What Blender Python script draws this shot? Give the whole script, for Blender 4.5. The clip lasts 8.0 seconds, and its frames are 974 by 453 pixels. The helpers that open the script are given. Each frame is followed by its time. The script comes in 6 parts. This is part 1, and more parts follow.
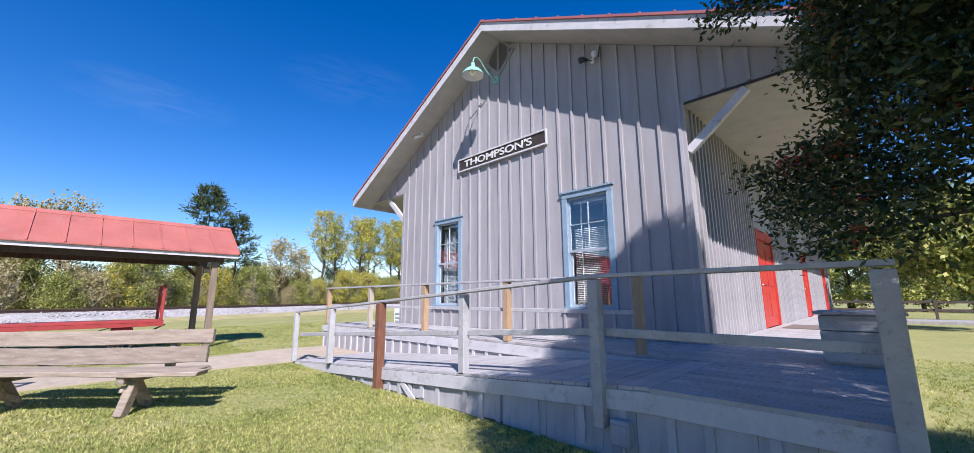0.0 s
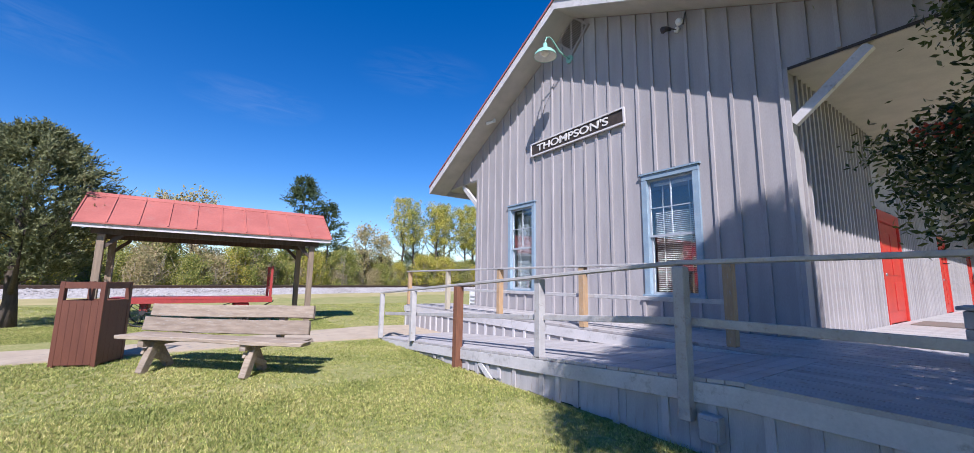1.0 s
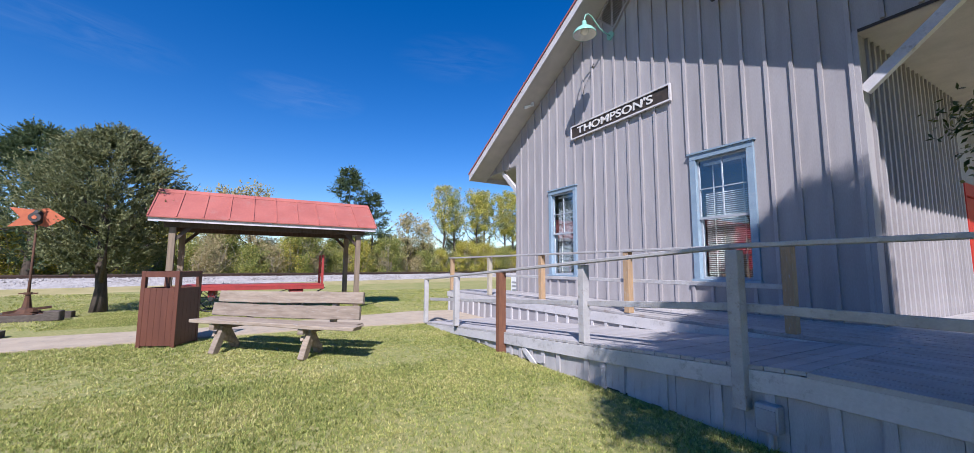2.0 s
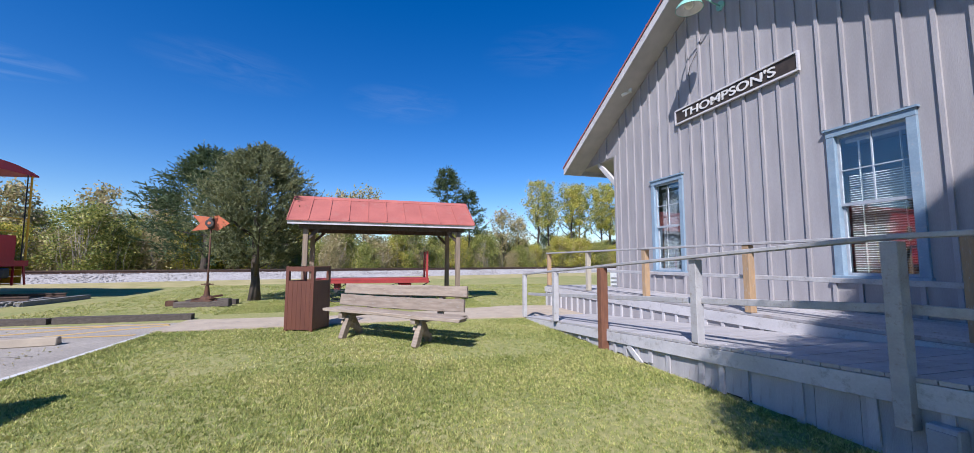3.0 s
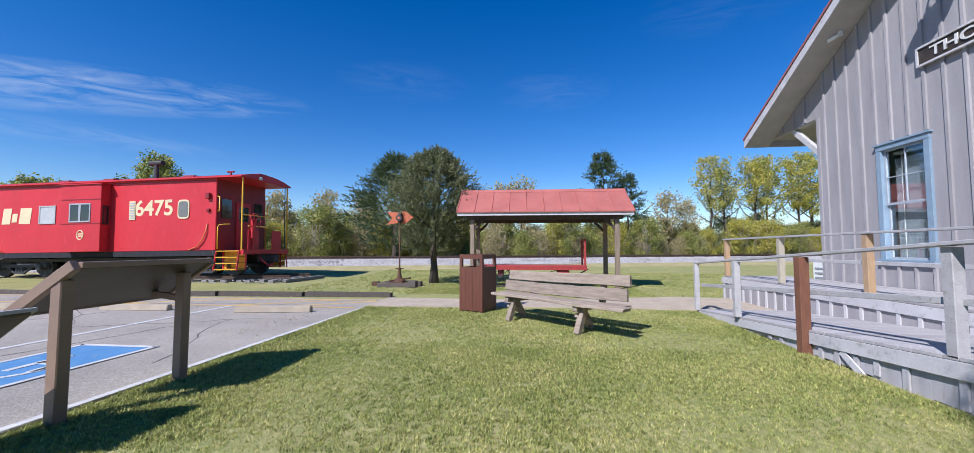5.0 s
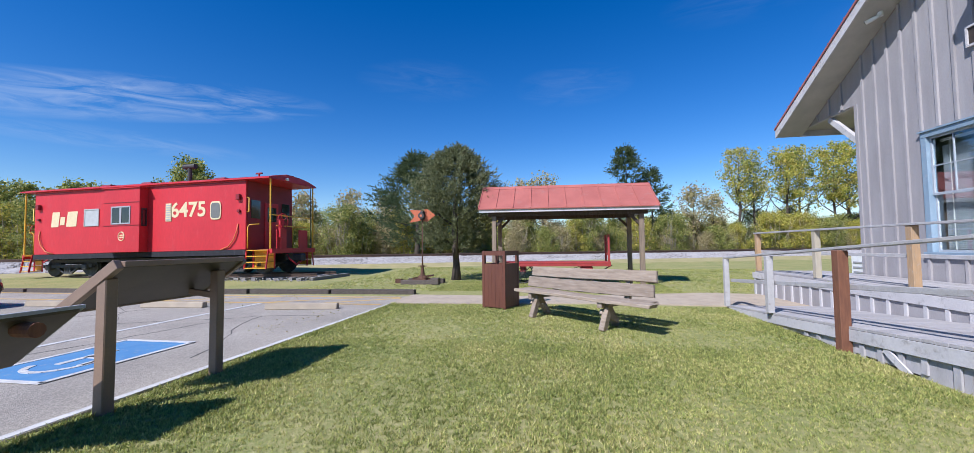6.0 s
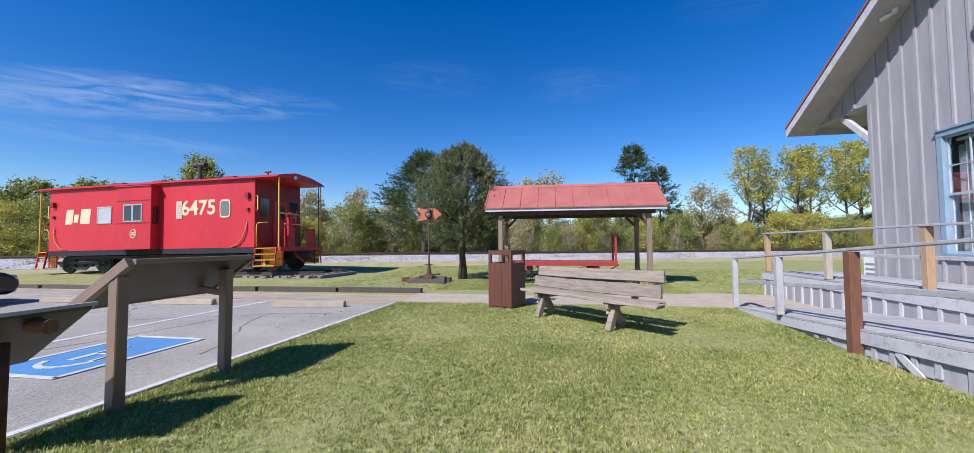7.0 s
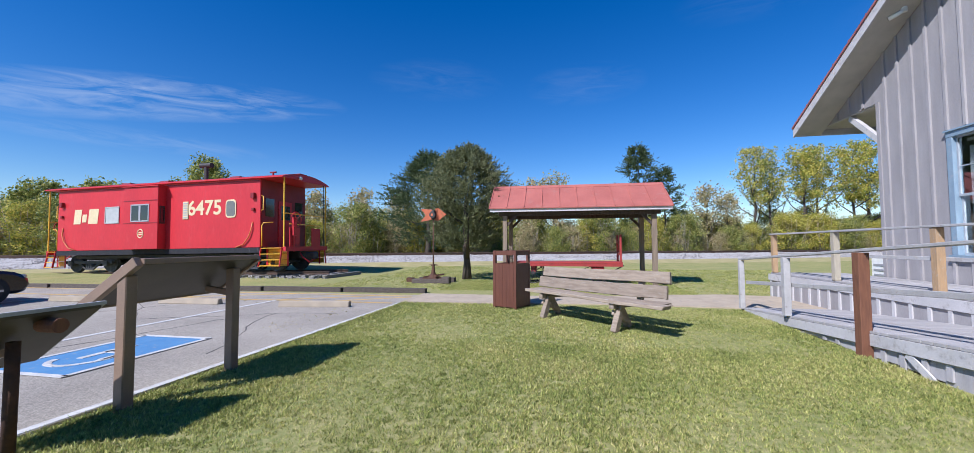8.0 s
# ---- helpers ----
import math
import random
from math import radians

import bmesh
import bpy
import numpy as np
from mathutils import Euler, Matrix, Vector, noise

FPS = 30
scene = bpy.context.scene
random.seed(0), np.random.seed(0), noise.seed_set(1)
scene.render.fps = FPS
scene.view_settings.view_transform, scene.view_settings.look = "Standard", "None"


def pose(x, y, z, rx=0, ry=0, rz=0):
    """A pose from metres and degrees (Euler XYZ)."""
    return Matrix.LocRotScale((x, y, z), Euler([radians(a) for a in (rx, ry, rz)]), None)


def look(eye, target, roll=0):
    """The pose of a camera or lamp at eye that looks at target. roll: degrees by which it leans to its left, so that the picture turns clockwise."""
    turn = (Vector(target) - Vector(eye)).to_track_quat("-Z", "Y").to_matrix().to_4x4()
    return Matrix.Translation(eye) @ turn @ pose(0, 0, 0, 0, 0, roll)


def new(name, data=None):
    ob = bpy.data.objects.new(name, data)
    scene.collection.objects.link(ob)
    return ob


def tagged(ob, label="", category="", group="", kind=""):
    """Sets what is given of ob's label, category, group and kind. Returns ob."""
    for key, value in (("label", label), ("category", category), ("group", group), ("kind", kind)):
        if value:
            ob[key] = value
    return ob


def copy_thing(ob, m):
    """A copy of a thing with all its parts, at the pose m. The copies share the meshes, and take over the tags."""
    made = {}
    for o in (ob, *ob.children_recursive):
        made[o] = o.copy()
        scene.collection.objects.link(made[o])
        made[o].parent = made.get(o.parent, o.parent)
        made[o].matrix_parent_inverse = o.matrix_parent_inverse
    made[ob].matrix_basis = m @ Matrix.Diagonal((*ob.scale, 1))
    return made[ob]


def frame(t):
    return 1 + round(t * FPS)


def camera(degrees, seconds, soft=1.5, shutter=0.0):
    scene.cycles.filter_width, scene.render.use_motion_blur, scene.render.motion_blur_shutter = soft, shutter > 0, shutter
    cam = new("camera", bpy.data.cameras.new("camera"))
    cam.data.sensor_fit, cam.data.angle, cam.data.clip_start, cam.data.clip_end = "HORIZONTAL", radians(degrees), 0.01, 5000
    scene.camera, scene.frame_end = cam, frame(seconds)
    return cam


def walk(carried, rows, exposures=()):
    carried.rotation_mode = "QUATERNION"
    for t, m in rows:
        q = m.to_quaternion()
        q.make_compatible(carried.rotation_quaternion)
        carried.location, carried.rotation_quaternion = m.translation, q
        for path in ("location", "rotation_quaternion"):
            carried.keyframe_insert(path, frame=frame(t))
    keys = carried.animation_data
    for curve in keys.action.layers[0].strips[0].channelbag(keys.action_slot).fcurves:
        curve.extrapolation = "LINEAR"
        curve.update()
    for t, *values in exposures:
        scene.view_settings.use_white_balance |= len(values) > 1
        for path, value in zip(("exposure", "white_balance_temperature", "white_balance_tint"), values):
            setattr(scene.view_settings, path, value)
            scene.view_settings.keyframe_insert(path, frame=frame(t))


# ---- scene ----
# ---------------------------------------------------------------- camera and its walk
cam = camera(101.6, 8.0, 0.7)
PATH = [
    (0, (2.055, -6.85, 1.343), (0.672, -5.45, 1.696), -0.2),
    (0.5, (2.05, -6.86, 1.337), (0.527, -5.603, 1.651), 0.3),
    (1, (2.034, -6.887, 1.343), (0.41, -5.753, 1.619), 0.9),
    (2.5, (2.029, -6.947, 1.349), (0.214, -6.125, 1.517), -0.2),
    (3, (2.059, -7.006, 1.348), (0.141, -6.465, 1.526), 0.2),
    (3.5, (2.112, -7.035, 1.358), (0.137, -6.78, 1.546), 0.1),
    (4, (2.147, -7.043, 1.365), (0.154, -7.009, 1.525), -0.0),
    (4.5, (2.139, -7.065, 1.367), (0.145, -7.162, 1.502), 0.4),
    (5, (2.169, -7.081, 1.37), (0.184, -7.302, 1.482), 0.0),
    (6.5, (2.155, -7.109, 1.358), (0.186, -7.45, 1.454), -0.5),
    (7, (2.155, -7.1, 1.37), (0.19, -7.459, 1.462), -0.3),
    (7.5, (2.153, -7.105, 1.361), (0.189, -7.474, 1.454), -0.2),
    (8, (2.153, -7.12, 1.369), (0.191, -7.498, 1.463), -0.2),
]
walk(cam, [(t, look(eye, target, roll)) for t, eye, target, roll in PATH], [(0, 0.76, 5900, 20), (1, 0.69, 5900, 20), (3, 0.51, 5800, 18), (8, 0.45, 5700, 16)])

# ---------------------------------------------------------------- world, sun, exposure
SUN_WAY = Vector((1.0, -0.68, 1.15)).normalized()      # towards the sun
world = bpy.data.worlds.new("sky")
scene.world = world
world.use_nodes = True
wn, wl = world.node_tree.nodes, world.node_tree.links
sky = wn.new("ShaderNodeTexSky")
sky.sky_type = 'NISHITA'
sky.sun_disc = False
sky.sun_elevation = math.asin(SUN_WAY.z)
sky.sun_rotation = math.atan2(SUN_WAY.x, SUN_WAY.y)
sky.air_density, sky.dust_density, sky.ozone_density = 1.0, 0.0, 2.0
tc = wn.new("ShaderNodeTexCoord")


def wmath(op, a, b=None, c=None):
    n = wn.new("ShaderNodeMath")
    n.operation = op
    for k, v in enumerate((a, b, c)):
        if isinstance(v, (int, float)):
            n.inputs[k].default_value = v
        elif v is not None:
            wl.new(v, n.inputs[k])
    return n.outputs[0]


def streak(way, half, thick, seed, most, tilt=0.0):
    """A thin cirrus streak round one way in the sky."""
    way = Vector(way).normalized()
    side = Vector((way.y, -way.x, 0)).normalized()
    rise = side.cross(way)
    side, rise = side * math.cos(tilt) + rise * math.sin(tilt), rise * math.cos(tilt) - side * math.sin(tilt)
    dots = []
    for ax in (side, rise):
        d = wn.new("ShaderNodeVectorMath")
        d.operation = 'DOT_PRODUCT'
        wl.new(tc.outputs["Generated"], d.inputs[0])
        d.inputs[1].default_value = ax
        dots.append(d.outputs["Value"])
    f = wn.new("ShaderNodeVectorMath")
    f.operation = 'DOT_PRODUCT'
    wl.new(tc.outputs["Generated"], f.inputs[0])
    f.inputs[1].default_value = way
    u, v = wmath('DIVIDE', dots[0], half), wmath('DIVIDE', dots[1], thick)
    body = wmath('SUBTRACT', wmath('SUBTRACT', 1.0, wmath('MULTIPLY', u, u)), wmath('MULTIPLY', v, v))
    body = wmath('MULTIPLY', wmath('MAXIMUM', body, 0.0), wmath('GREATER_THAN', f.outputs["Value"], 0.0))
    cx = wn.new("ShaderNodeCombineXYZ")
    wl.new(wmath('ADD', wmath('MULTIPLY', dots[0], 7.0), wmath('MULTIPLY', dots[1], 14.0)), cx.inputs[0])
    wl.new(wmath('MULTIPLY', dots[1], 34.0), cx.inputs[1])
    cx.inputs[2].default_value = seed
    nz = wn.new("ShaderNodeTexNoise")
    nz.inputs["Scale"].default_value, nz.inputs["Detail"].default_value, nz.inputs["Roughness"].default_value = 1.4, 8, 0.6
    nz.inputs["Distortion"].default_value = 0.8
    wl.new(cx.outputs[0], nz.inputs["Vector"])
    rp = wn.new("ShaderNodeMapRange")
    rp.inputs[1].default_value, rp.inputs[2].default_value, rp.inputs[4].default_value = 0.38, 0.72, most
    wl.new(nz.outputs["Fac"], rp.inputs[0])
    return wmath('MULTIPLY', rp.outputs[0], body)


clouds = streak((-0.589, -0.760, 0.275), 0.36, 0.045, 1.0, 0.50, 0.16)
for way, half, thick, seed, most in (((-0.60, -0.78, 0.20), 0.22, 0.022, 2.0, 0.2), ((-0.86, -0.28, 0.38), 0.16, 0.05, 3.0, 0.06), ((-0.9, 0.05, 0.36), 0.14, 0.05, 4.0, 0.07),
                                     ((-0.75, 0.35, 0.45), 0.16, 0.06, 5.0, 0.04), ((-0.6, 0.7, 0.4), 0.3, 0.07, 6.0, 0.06)):
    clouds = wmath('ADD', clouds, streak(way, half, thick, seed, most))
mixc = wn.new("ShaderNodeMixRGB")
mixc.inputs[2].default_value = (5.2, 5.8, 6.4, 1)
hs = wn.new("ShaderNodeHueSaturation")
hs.inputs["Saturation"].default_value = 1.45
hs.inputs["Hue"].default_value = 0.509
wl.new(clouds, mixc.inputs[0])
wl.new(sky.outputs[0], hs.inputs["Color"])
wl.new(hs.outputs[0], mixc.inputs[1])
wl.new(mixc.outputs[0], wn["Background"].inputs["Color"])
wn["Background"].inputs["Strength"].default_value = 0.090

sun = new("sun", bpy.data.lights.new("sun", 'SUN'))
sun.data.energy, sun.data.angle, sun.data.color = 4.9, radians(0.53), (1.0, 0.95, 0.88)
sun.matrix_world = look((20, -15, 25), Vector((20, -15, 25)) - SUN_WAY)


# ---------------------------------------------------------------- materials
def mat(name, a, b=None, rough=0.7, scale=6.0, bump=0.15, metal=0.0, stretch=(1, 1, 1), fine=60.0, vary=0.12, spec=0.4, dirt=None):
    """Two colours mixed by a broad noise, a fine grain over it, bump from both, and a change of tone from piece to piece."""
    m = bpy.data.materials.new(name)
    m.use_nodes = True
    n, l = m.node_tree.nodes, m.node_tree.links
    bs = n["Principled BSDF"]
    bs.inputs["Roughness"].default_value, bs.inputs["Metallic"].default_value = rough, metal
    bs.inputs["Specular IOR Level"].default_value = spec
    b = b or tuple(c * 0.8 for c in a)
    co, mp = n.new("ShaderNodeTexCoord"), n.new("ShaderNodeMapping")
    mp.inputs["Scale"].default_value = stretch
    l.new(co.outputs["Object"], mp.inputs["Vector"])
    n1, n2 = n.new("ShaderNodeTexNoise"), n.new("ShaderNodeTexNoise")
    n1.inputs["Scale"].default_value, n1.inputs["Detail"].default_value = scale, 5
    n2.inputs["Scale"].default_value, n2.inputs["Detail"].default_value = fine, 4
    for k in (n1, n2):
        l.new(mp.outputs[0], k.inputs["Vector"])
    rp = n.new("ShaderNodeMapRange")
    rp.inputs[1].default_value, rp.inputs[2].default_value = 0.32, 0.68
    l.new(n1.outputs["Fac"], rp.inputs[0])
    mx = n.new("ShaderNodeMixRGB")
    mx.inputs[1].default_value, mx.inputs[2].default_value = (*a, 1), (*b, 1)
    l.new(rp.outputs[0], mx.inputs[0])
    last = mx.outputs[0]
    if dirt:
        n3 = n.new("ShaderNodeTexNoise")
        n3.inputs["Scale"].default_value, n3.inputs["Detail"].default_value, n3.inputs["Roughness"].default_value = scale * 2.3, 8, 0.7
        l.new(mp.outputs[0], n3.inputs["Vector"])
        r3 = n.new("ShaderNodeMapRange")
        r3.inputs[1].default_value, r3.inputs[2].default_value = 0.56, 0.68
        l.new(n3.outputs["Fac"], r3.inputs[0])
        m3 = n.new("ShaderNodeMixRGB")
        m3.inputs[2].default_value = (*dirt, 1)
        l.new(r3.outputs[0], m3.inputs[0])
        l.new(last, m3.inputs[1])
        last = m3.outputs[0]
    oi, hv = n.new("ShaderNodeObjectInfo"), n.new("ShaderNodeHueSaturation")
    ad = n.new("ShaderNodeMath")
    ad.operation = 'MULTIPLY_ADD'
    ad.inputs[1].default_value, ad.inputs[2].default_value = vary, 1 - vary * 0.5
    l.new(oi.outputs["Random"], ad.inputs[0])
    fm = n.new("ShaderNodeMath")
    fm.operation = 'MULTIPLY_ADD'
    fm.inputs[1].default_value, fm.inputs[2].default_value = 0.3, 0.85
    l.new(n2.outputs["Fac"], fm.inputs[0])
    ml = n.new("ShaderNodeMath")
    ml.operation = 'MULTIPLY'
    l.new(ad.outputs[0], ml.inputs[0])
    l.new(fm.outputs[0], ml.inputs[1])
    l.new(ml.outputs[0], hv.inputs["Value"])
    l.new(last, hv.inputs["Color"])
    l.new(hv.outputs[0], bs.inputs["Base Color"])
    sm = n.new("ShaderNodeMath")
    l.new(n1.outputs["Fac"], sm.inputs[0])
    l.new(n2.outputs["Fac"], sm.inputs[1])
    bp = n.new("ShaderNodeBump")
    bp.inputs["Strength"].default_value, bp.inputs["Distance"].default_value = bump, 0.01
    l.new(sm.outputs[0], bp.inputs["Height"])
    l.new(bp.outputs[0], bs.inputs["Normal"])
    return m


def leaf_mat(name, cols, rough=0.5):
    """Leaves whose colour changes from leaf to leaf, letting some light through."""
    m = bpy.data.materials.new(name)
    m.use_nodes = True
    n, l = m.node_tree.nodes, m.node_tree.links
    bs = n["Principled BSDF"]
    bs.inputs["Roughness"].default_value = rough
    bs.inputs["Specular IOR Level"].default_value = 0.3
    ge, rp = n.new("ShaderNodeNewGeometry"), n.new("ShaderNodeValToRGB")
    l.new(ge.outputs["Random Per Island"], rp.inputs[0])
    el = rp.color_ramp.elements
    el[0].color, el[1].color = (*cols[0], 1), (*cols[-1], 1)
    for i, c in enumerate(cols[1:-1], 1):
        e = el.new(i / (len(cols) - 1))
        e.color = (*c, 1)
    l.new(rp.outputs[0], bs.inputs["Base Color"])
    tr, mx = n.new("ShaderNodeBsdfTranslucent"), n.new("ShaderNodeMixShader")
    mx.inputs[0].default_value = 0.36
    l.new(rp.outputs[0], tr.inputs["Color"])
    l.new(bs.outputs[0], mx.inputs[1])
    l.new(tr.outputs[0], mx.inputs[2])
    l.new(mx.outputs[0], n["Material Output"].inputs["Surface"])
    return m


GREY = mat("grey_paint", (0.345, 0.327, 0.325), (0.29, 0.272, 0.27), 0.75, 1.6, 0.25, stretch=(3, 3, 0.5), fine=40, vary=0.10)
BATTEN = mat("batten_paint", (0.37, 0.348, 0.345), (0.30, 0.282, 0.28), 0.75, 3, 0.25, stretch=(3, 3, 0.6), fine=50, vary=0.2)
WHITEGREY = mat("pale_paint", (0.55, 0.53, 0.52), (0.46, 0.445, 0.435), 0.7, 3, 0.25, fine=50, vary=0.15, dirt=(0.33, 0.31, 0.29))
DECK = mat("deck_paint", (0.42, 0.40, 0.39), (0.335, 0.315, 0.305), 0.7, 2.2, 0.3, stretch=(1, 1, 1), fine=45, vary=0.22, dirt=(0.27, 0.23, 0.20))
SKIRT = mat("skirt_paint", (0.46, 0.44, 0.44), (0.375, 0.36, 0.36), 0.75, 2.5, 0.3, stretch=(3, 3, 0.6), fine=45, vary=0.2, dirt=(0.34, 0.31, 0.29))
RAILP = mat("rail_paint", (0.46, 0.445, 0.435), (0.36, 0.345, 0.335), 0.72, 7, 0.3, fine=60, vary=0.15, dirt=(0.30, 0.27, 0.24))
BROWNPOST = mat("brown_post", (0.20, 0.085, 0.045), (0.14, 0.06, 0.035), 0.75, 9, 0.3, stretch=(4, 4, 0.5))
YELLOWPOST = mat("raw_pine", (0.42, 0.27, 0.14), (0.32, 0.22, 0.13), 0.75, 8, 0.3, stretch=(4, 4, 0.5), dirt=(0.38, 0.37, 0.36))
PALEPINE = mat("bleached_pine", (0.40, 0.355, 0.27), (0.33, 0.29, 0.22), 0.8, 8, 0.3, stretch=(4, 4, 0.5))
BLUETRIM = mat("blue_trim", (0.24, 0.325, 0.395), (0.20, 0.28, 0.35), 0.65, 6, 0.2, dirt=(0.30, 0.33, 0.36))
SASH = mat("sash_paint", (0.38, 0.41, 0.44), (0.31, 0.34, 0.37), 0.5, 8, 0.1)
REDROOF = mat("red_metal_roof", (0.38, 0.135, 0.12), (0.32, 0.11, 0.10), 0.42, 1.5, 0.08, fine=20, spec=0.5)
SHEDROOF = mat("faded_red_roof", (0.42, 0.135, 0.105), (0.35, 0.108, 0.085), 0.55, 1.5, 0.08, fine=20, dirt=(0.38, 0.15, 0.12))
SOFFIT = mat("soffit_paint", (0.46, 0.43, 0.385), (0.39, 0.365, 0.33), 0.75, 3, 0.15)
REDDOOR = mat("red_door", (0.52, 0.045, 0.03), (0.44, 0.04, 0.03), 0.4, 4, 0.08)
OLDWOOD = mat("weathered_wood", (0.33, 0.265, 0.20), (0.22, 0.17, 0.125), 0.85, 3, 0.5, stretch=(1.2, 8, 8), fine=30, vary=0.3, dirt=(0.36, 0.34, 0.30))
POSTWOOD = mat("grey_post_wood", (0.27, 0.205, 0.145), (0.18, 0.14, 0.10), 0.85, 3, 0.4, stretch=(7, 7, 0.6), fine=30)
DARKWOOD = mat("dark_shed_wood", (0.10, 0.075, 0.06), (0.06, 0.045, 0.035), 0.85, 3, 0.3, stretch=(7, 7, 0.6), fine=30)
BIN = mat("brown_board", (0.125, 0.045, 0.026), (0.10, 0.036, 0.022), 0.5, 3, 0.15, stretch=(3, 3, 0.7), fine=40, vary=0.1)
CABRED = mat("caboose_red", (0.53, 0.026, 0.034), (0.45, 0.022, 0.030), 0.45, 0.9, 0.06, stretch=(1, 1, 0.35), fine=14, vary=0.04, dirt=(0.49, 0.045, 0.05))
FADEDYELLOW = mat("faded_handrail", (0.62, 0.20, 0.06), (0.55, 0.13, 0.05), 0.5, 8, 0.1)
TRUCKIRON = mat("truck_iron", (0.075, 0.075, 0.08), (0.045, 0.044, 0.046), 0.65, 8, 0.3, metal=0.15, dirt=(0.14, 0.125, 0.115))
CABDARK = mat("caboose_dark_red", (0.24, 0.018, 0.024), (0.19, 0.015, 0.02), 0.5, 1.5, 0.06, fine=20, vary=0.05)
BLACK = mat("black_iron", (0.035, 0.034, 0.036), (0.06, 0.054, 0.05), 0.6, 6, 0.25, metal=0.2, dirt=(0.07, 0.05, 0.04))
SILL = mat("sill_paint", (0.014, 0.014, 0.018), (0.022, 0.022, 0.028), 0.85, 3, 0.1, dirt=(0.05, 0.05, 0.06), stretch=(2, 2, 0.4))
YELLOW = mat("yellow_paint", (0.75, 0.42, 0.03), (0.66, 0.36, 0.03), 0.45, 8, 0.1)
CREAM = mat("cream_lettering", (0.70, 0.58, 0.35), (0.63, 0.52, 0.31), 0.6, 8, 0.05)
STEEL = mat("rail_steel", (0.14, 0.09, 0.065), (0.09, 0.06, 0.045), 0.55, 8, 0.2, metal=0.5)
RUST = mat("rusty_iron", (0.13, 0.062, 0.035), (0.07, 0.04, 0.028), 0.85, 9, 0.4, metal=0.2)
ORANGE = mat("faded_orange_metal", (0.50, 0.135, 0.055), (0.42, 0.105, 0.045), 0.6, 12, 0.1)
WAGONRED = mat("wagon_red", (0.36, 0.045, 0.04), (0.28, 0.04, 0.035), 0.55, 6, 0.15)
PANELBROWN = mat("brown_aluminium", (0.245, 0.165, 0.115), (0.205, 0.14, 0.098), 0.45, 4, 0.05, spec=0.5, vary=0.05)
PANELDARK = mat("panel_back", (0.052, 0.043, 0.037), (0.075, 0.062, 0.05), 0.5, 4, 0.05)
GREENENAMEL = mat("green_enamel", (0.25, 0.52, 0.40), (0.22, 0.46, 0.36), 0.3, 8, 0.03, spec=0.6)
WHITE = mat("white_paint", (0.78, 0.78, 0.76), (0.70, 0.70, 0.68), 0.6, 9, 0.08)
SIGNWHITE = mat("sign_letters", (0.66, 0.64, 0.60), (0.54, 0.52, 0.48), 0.7, 12, 0.15)
# sign board colour, also used for the sheet imitating shade behind the ramp skirt
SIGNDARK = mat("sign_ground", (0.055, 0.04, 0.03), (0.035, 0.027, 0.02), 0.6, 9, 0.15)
CONCRETE = mat("concrete", (0.45, 0.37, 0.27), (0.37, 0.30, 0.22), 0.9, 2.5, 0.35, fine=70, dirt=(0.27, 0.25, 0.21))
TIE = mat("old_tie", (0.12, 0.098, 0.08), (0.07, 0.056, 0.046), 0.9, 5, 0.6, stretch=(4, 2, 6), fine=30, vary=0.4, dirt=(0.17, 0.15, 0.125))
GREYTIE = mat("bleached_tie", (0.30, 0.285, 0.265), (0.20, 0.185, 0.17), 0.9, 5, 0.6, stretch=(2, 6, 6), fine=30, vary=0.5, dirt=(0.09, 0.08, 0.07))
STOP = mat("wheel_stop_concrete", (0.38, 0.315, 0.23), (0.31, 0.26, 0.195), 0.9, 4, 0.3)
LINEW = mat("line_paint", (0.60, 0.585, 0.56), (0.46, 0.445, 0.42), 0.85, 6, 0.3, fine=120, dirt=(0.32, 0.30, 0.275))
TAR = mat("crack_tar", (0.07, 0.064, 0.058), (0.11, 0.10, 0.09), 0.9, 9, 0.3)
LINEY = mat("yellow_line_paint", (0.56, 0.36, 0.10), (0.48, 0.33, 0.13), 0.8, 6, 0.15, dirt=(0.33, 0.30, 0.25))
BLUEP = mat("blue_line_paint", (0.075, 0.205, 0.39), (0.095, 0.24, 0.42), 0.8, 5, 0.15, fine=110, dirt=(0.20, 0.27, 0.35))
BARK = mat("bark", (0.10, 0.078, 0.06), (0.06, 0.047, 0.036), 0.9, 9, 0.8, stretch=(2, 2, 0.5), fine=40)
UTIL = mat("grey_plastic", (0.36, 0.36, 0.38), (0.32, 0.32, 0.34), 0.5, 6, 0.05)
CARPAINT = mat("car_paint", (0.022, 0.008, 0.009), (0.022, 0.008, 0.009), 0.2, 3, 0.0, spec=0.7, vary=0)
RUBBER = mat("rubber", (0.02, 0.02, 0.02), (0.03, 0.03, 0.03), 0.8, 9, 0.1)
RIM = mat("alloy", (0.5, 0.5, 0.52), (0.45, 0.45, 0.47), 0.3, 9, 0.0, metal=0.9)
MAT = mat("door_mat", (0.20, 0.17, 0.14), (0.16, 0.14, 0.12), 0.95, 20, 0.4)
HILL = mat("far_hill_woods", (0.055, 0.085, 0.05), (0.085, 0.10, 0.05), 0.95, 0.12, 0.3, fine=1.5)
FLOORIN = mat("room_floor", (0.16, 0.11, 0.07), (0.12, 0.08, 0.05), 0.6, 4, 0.1)
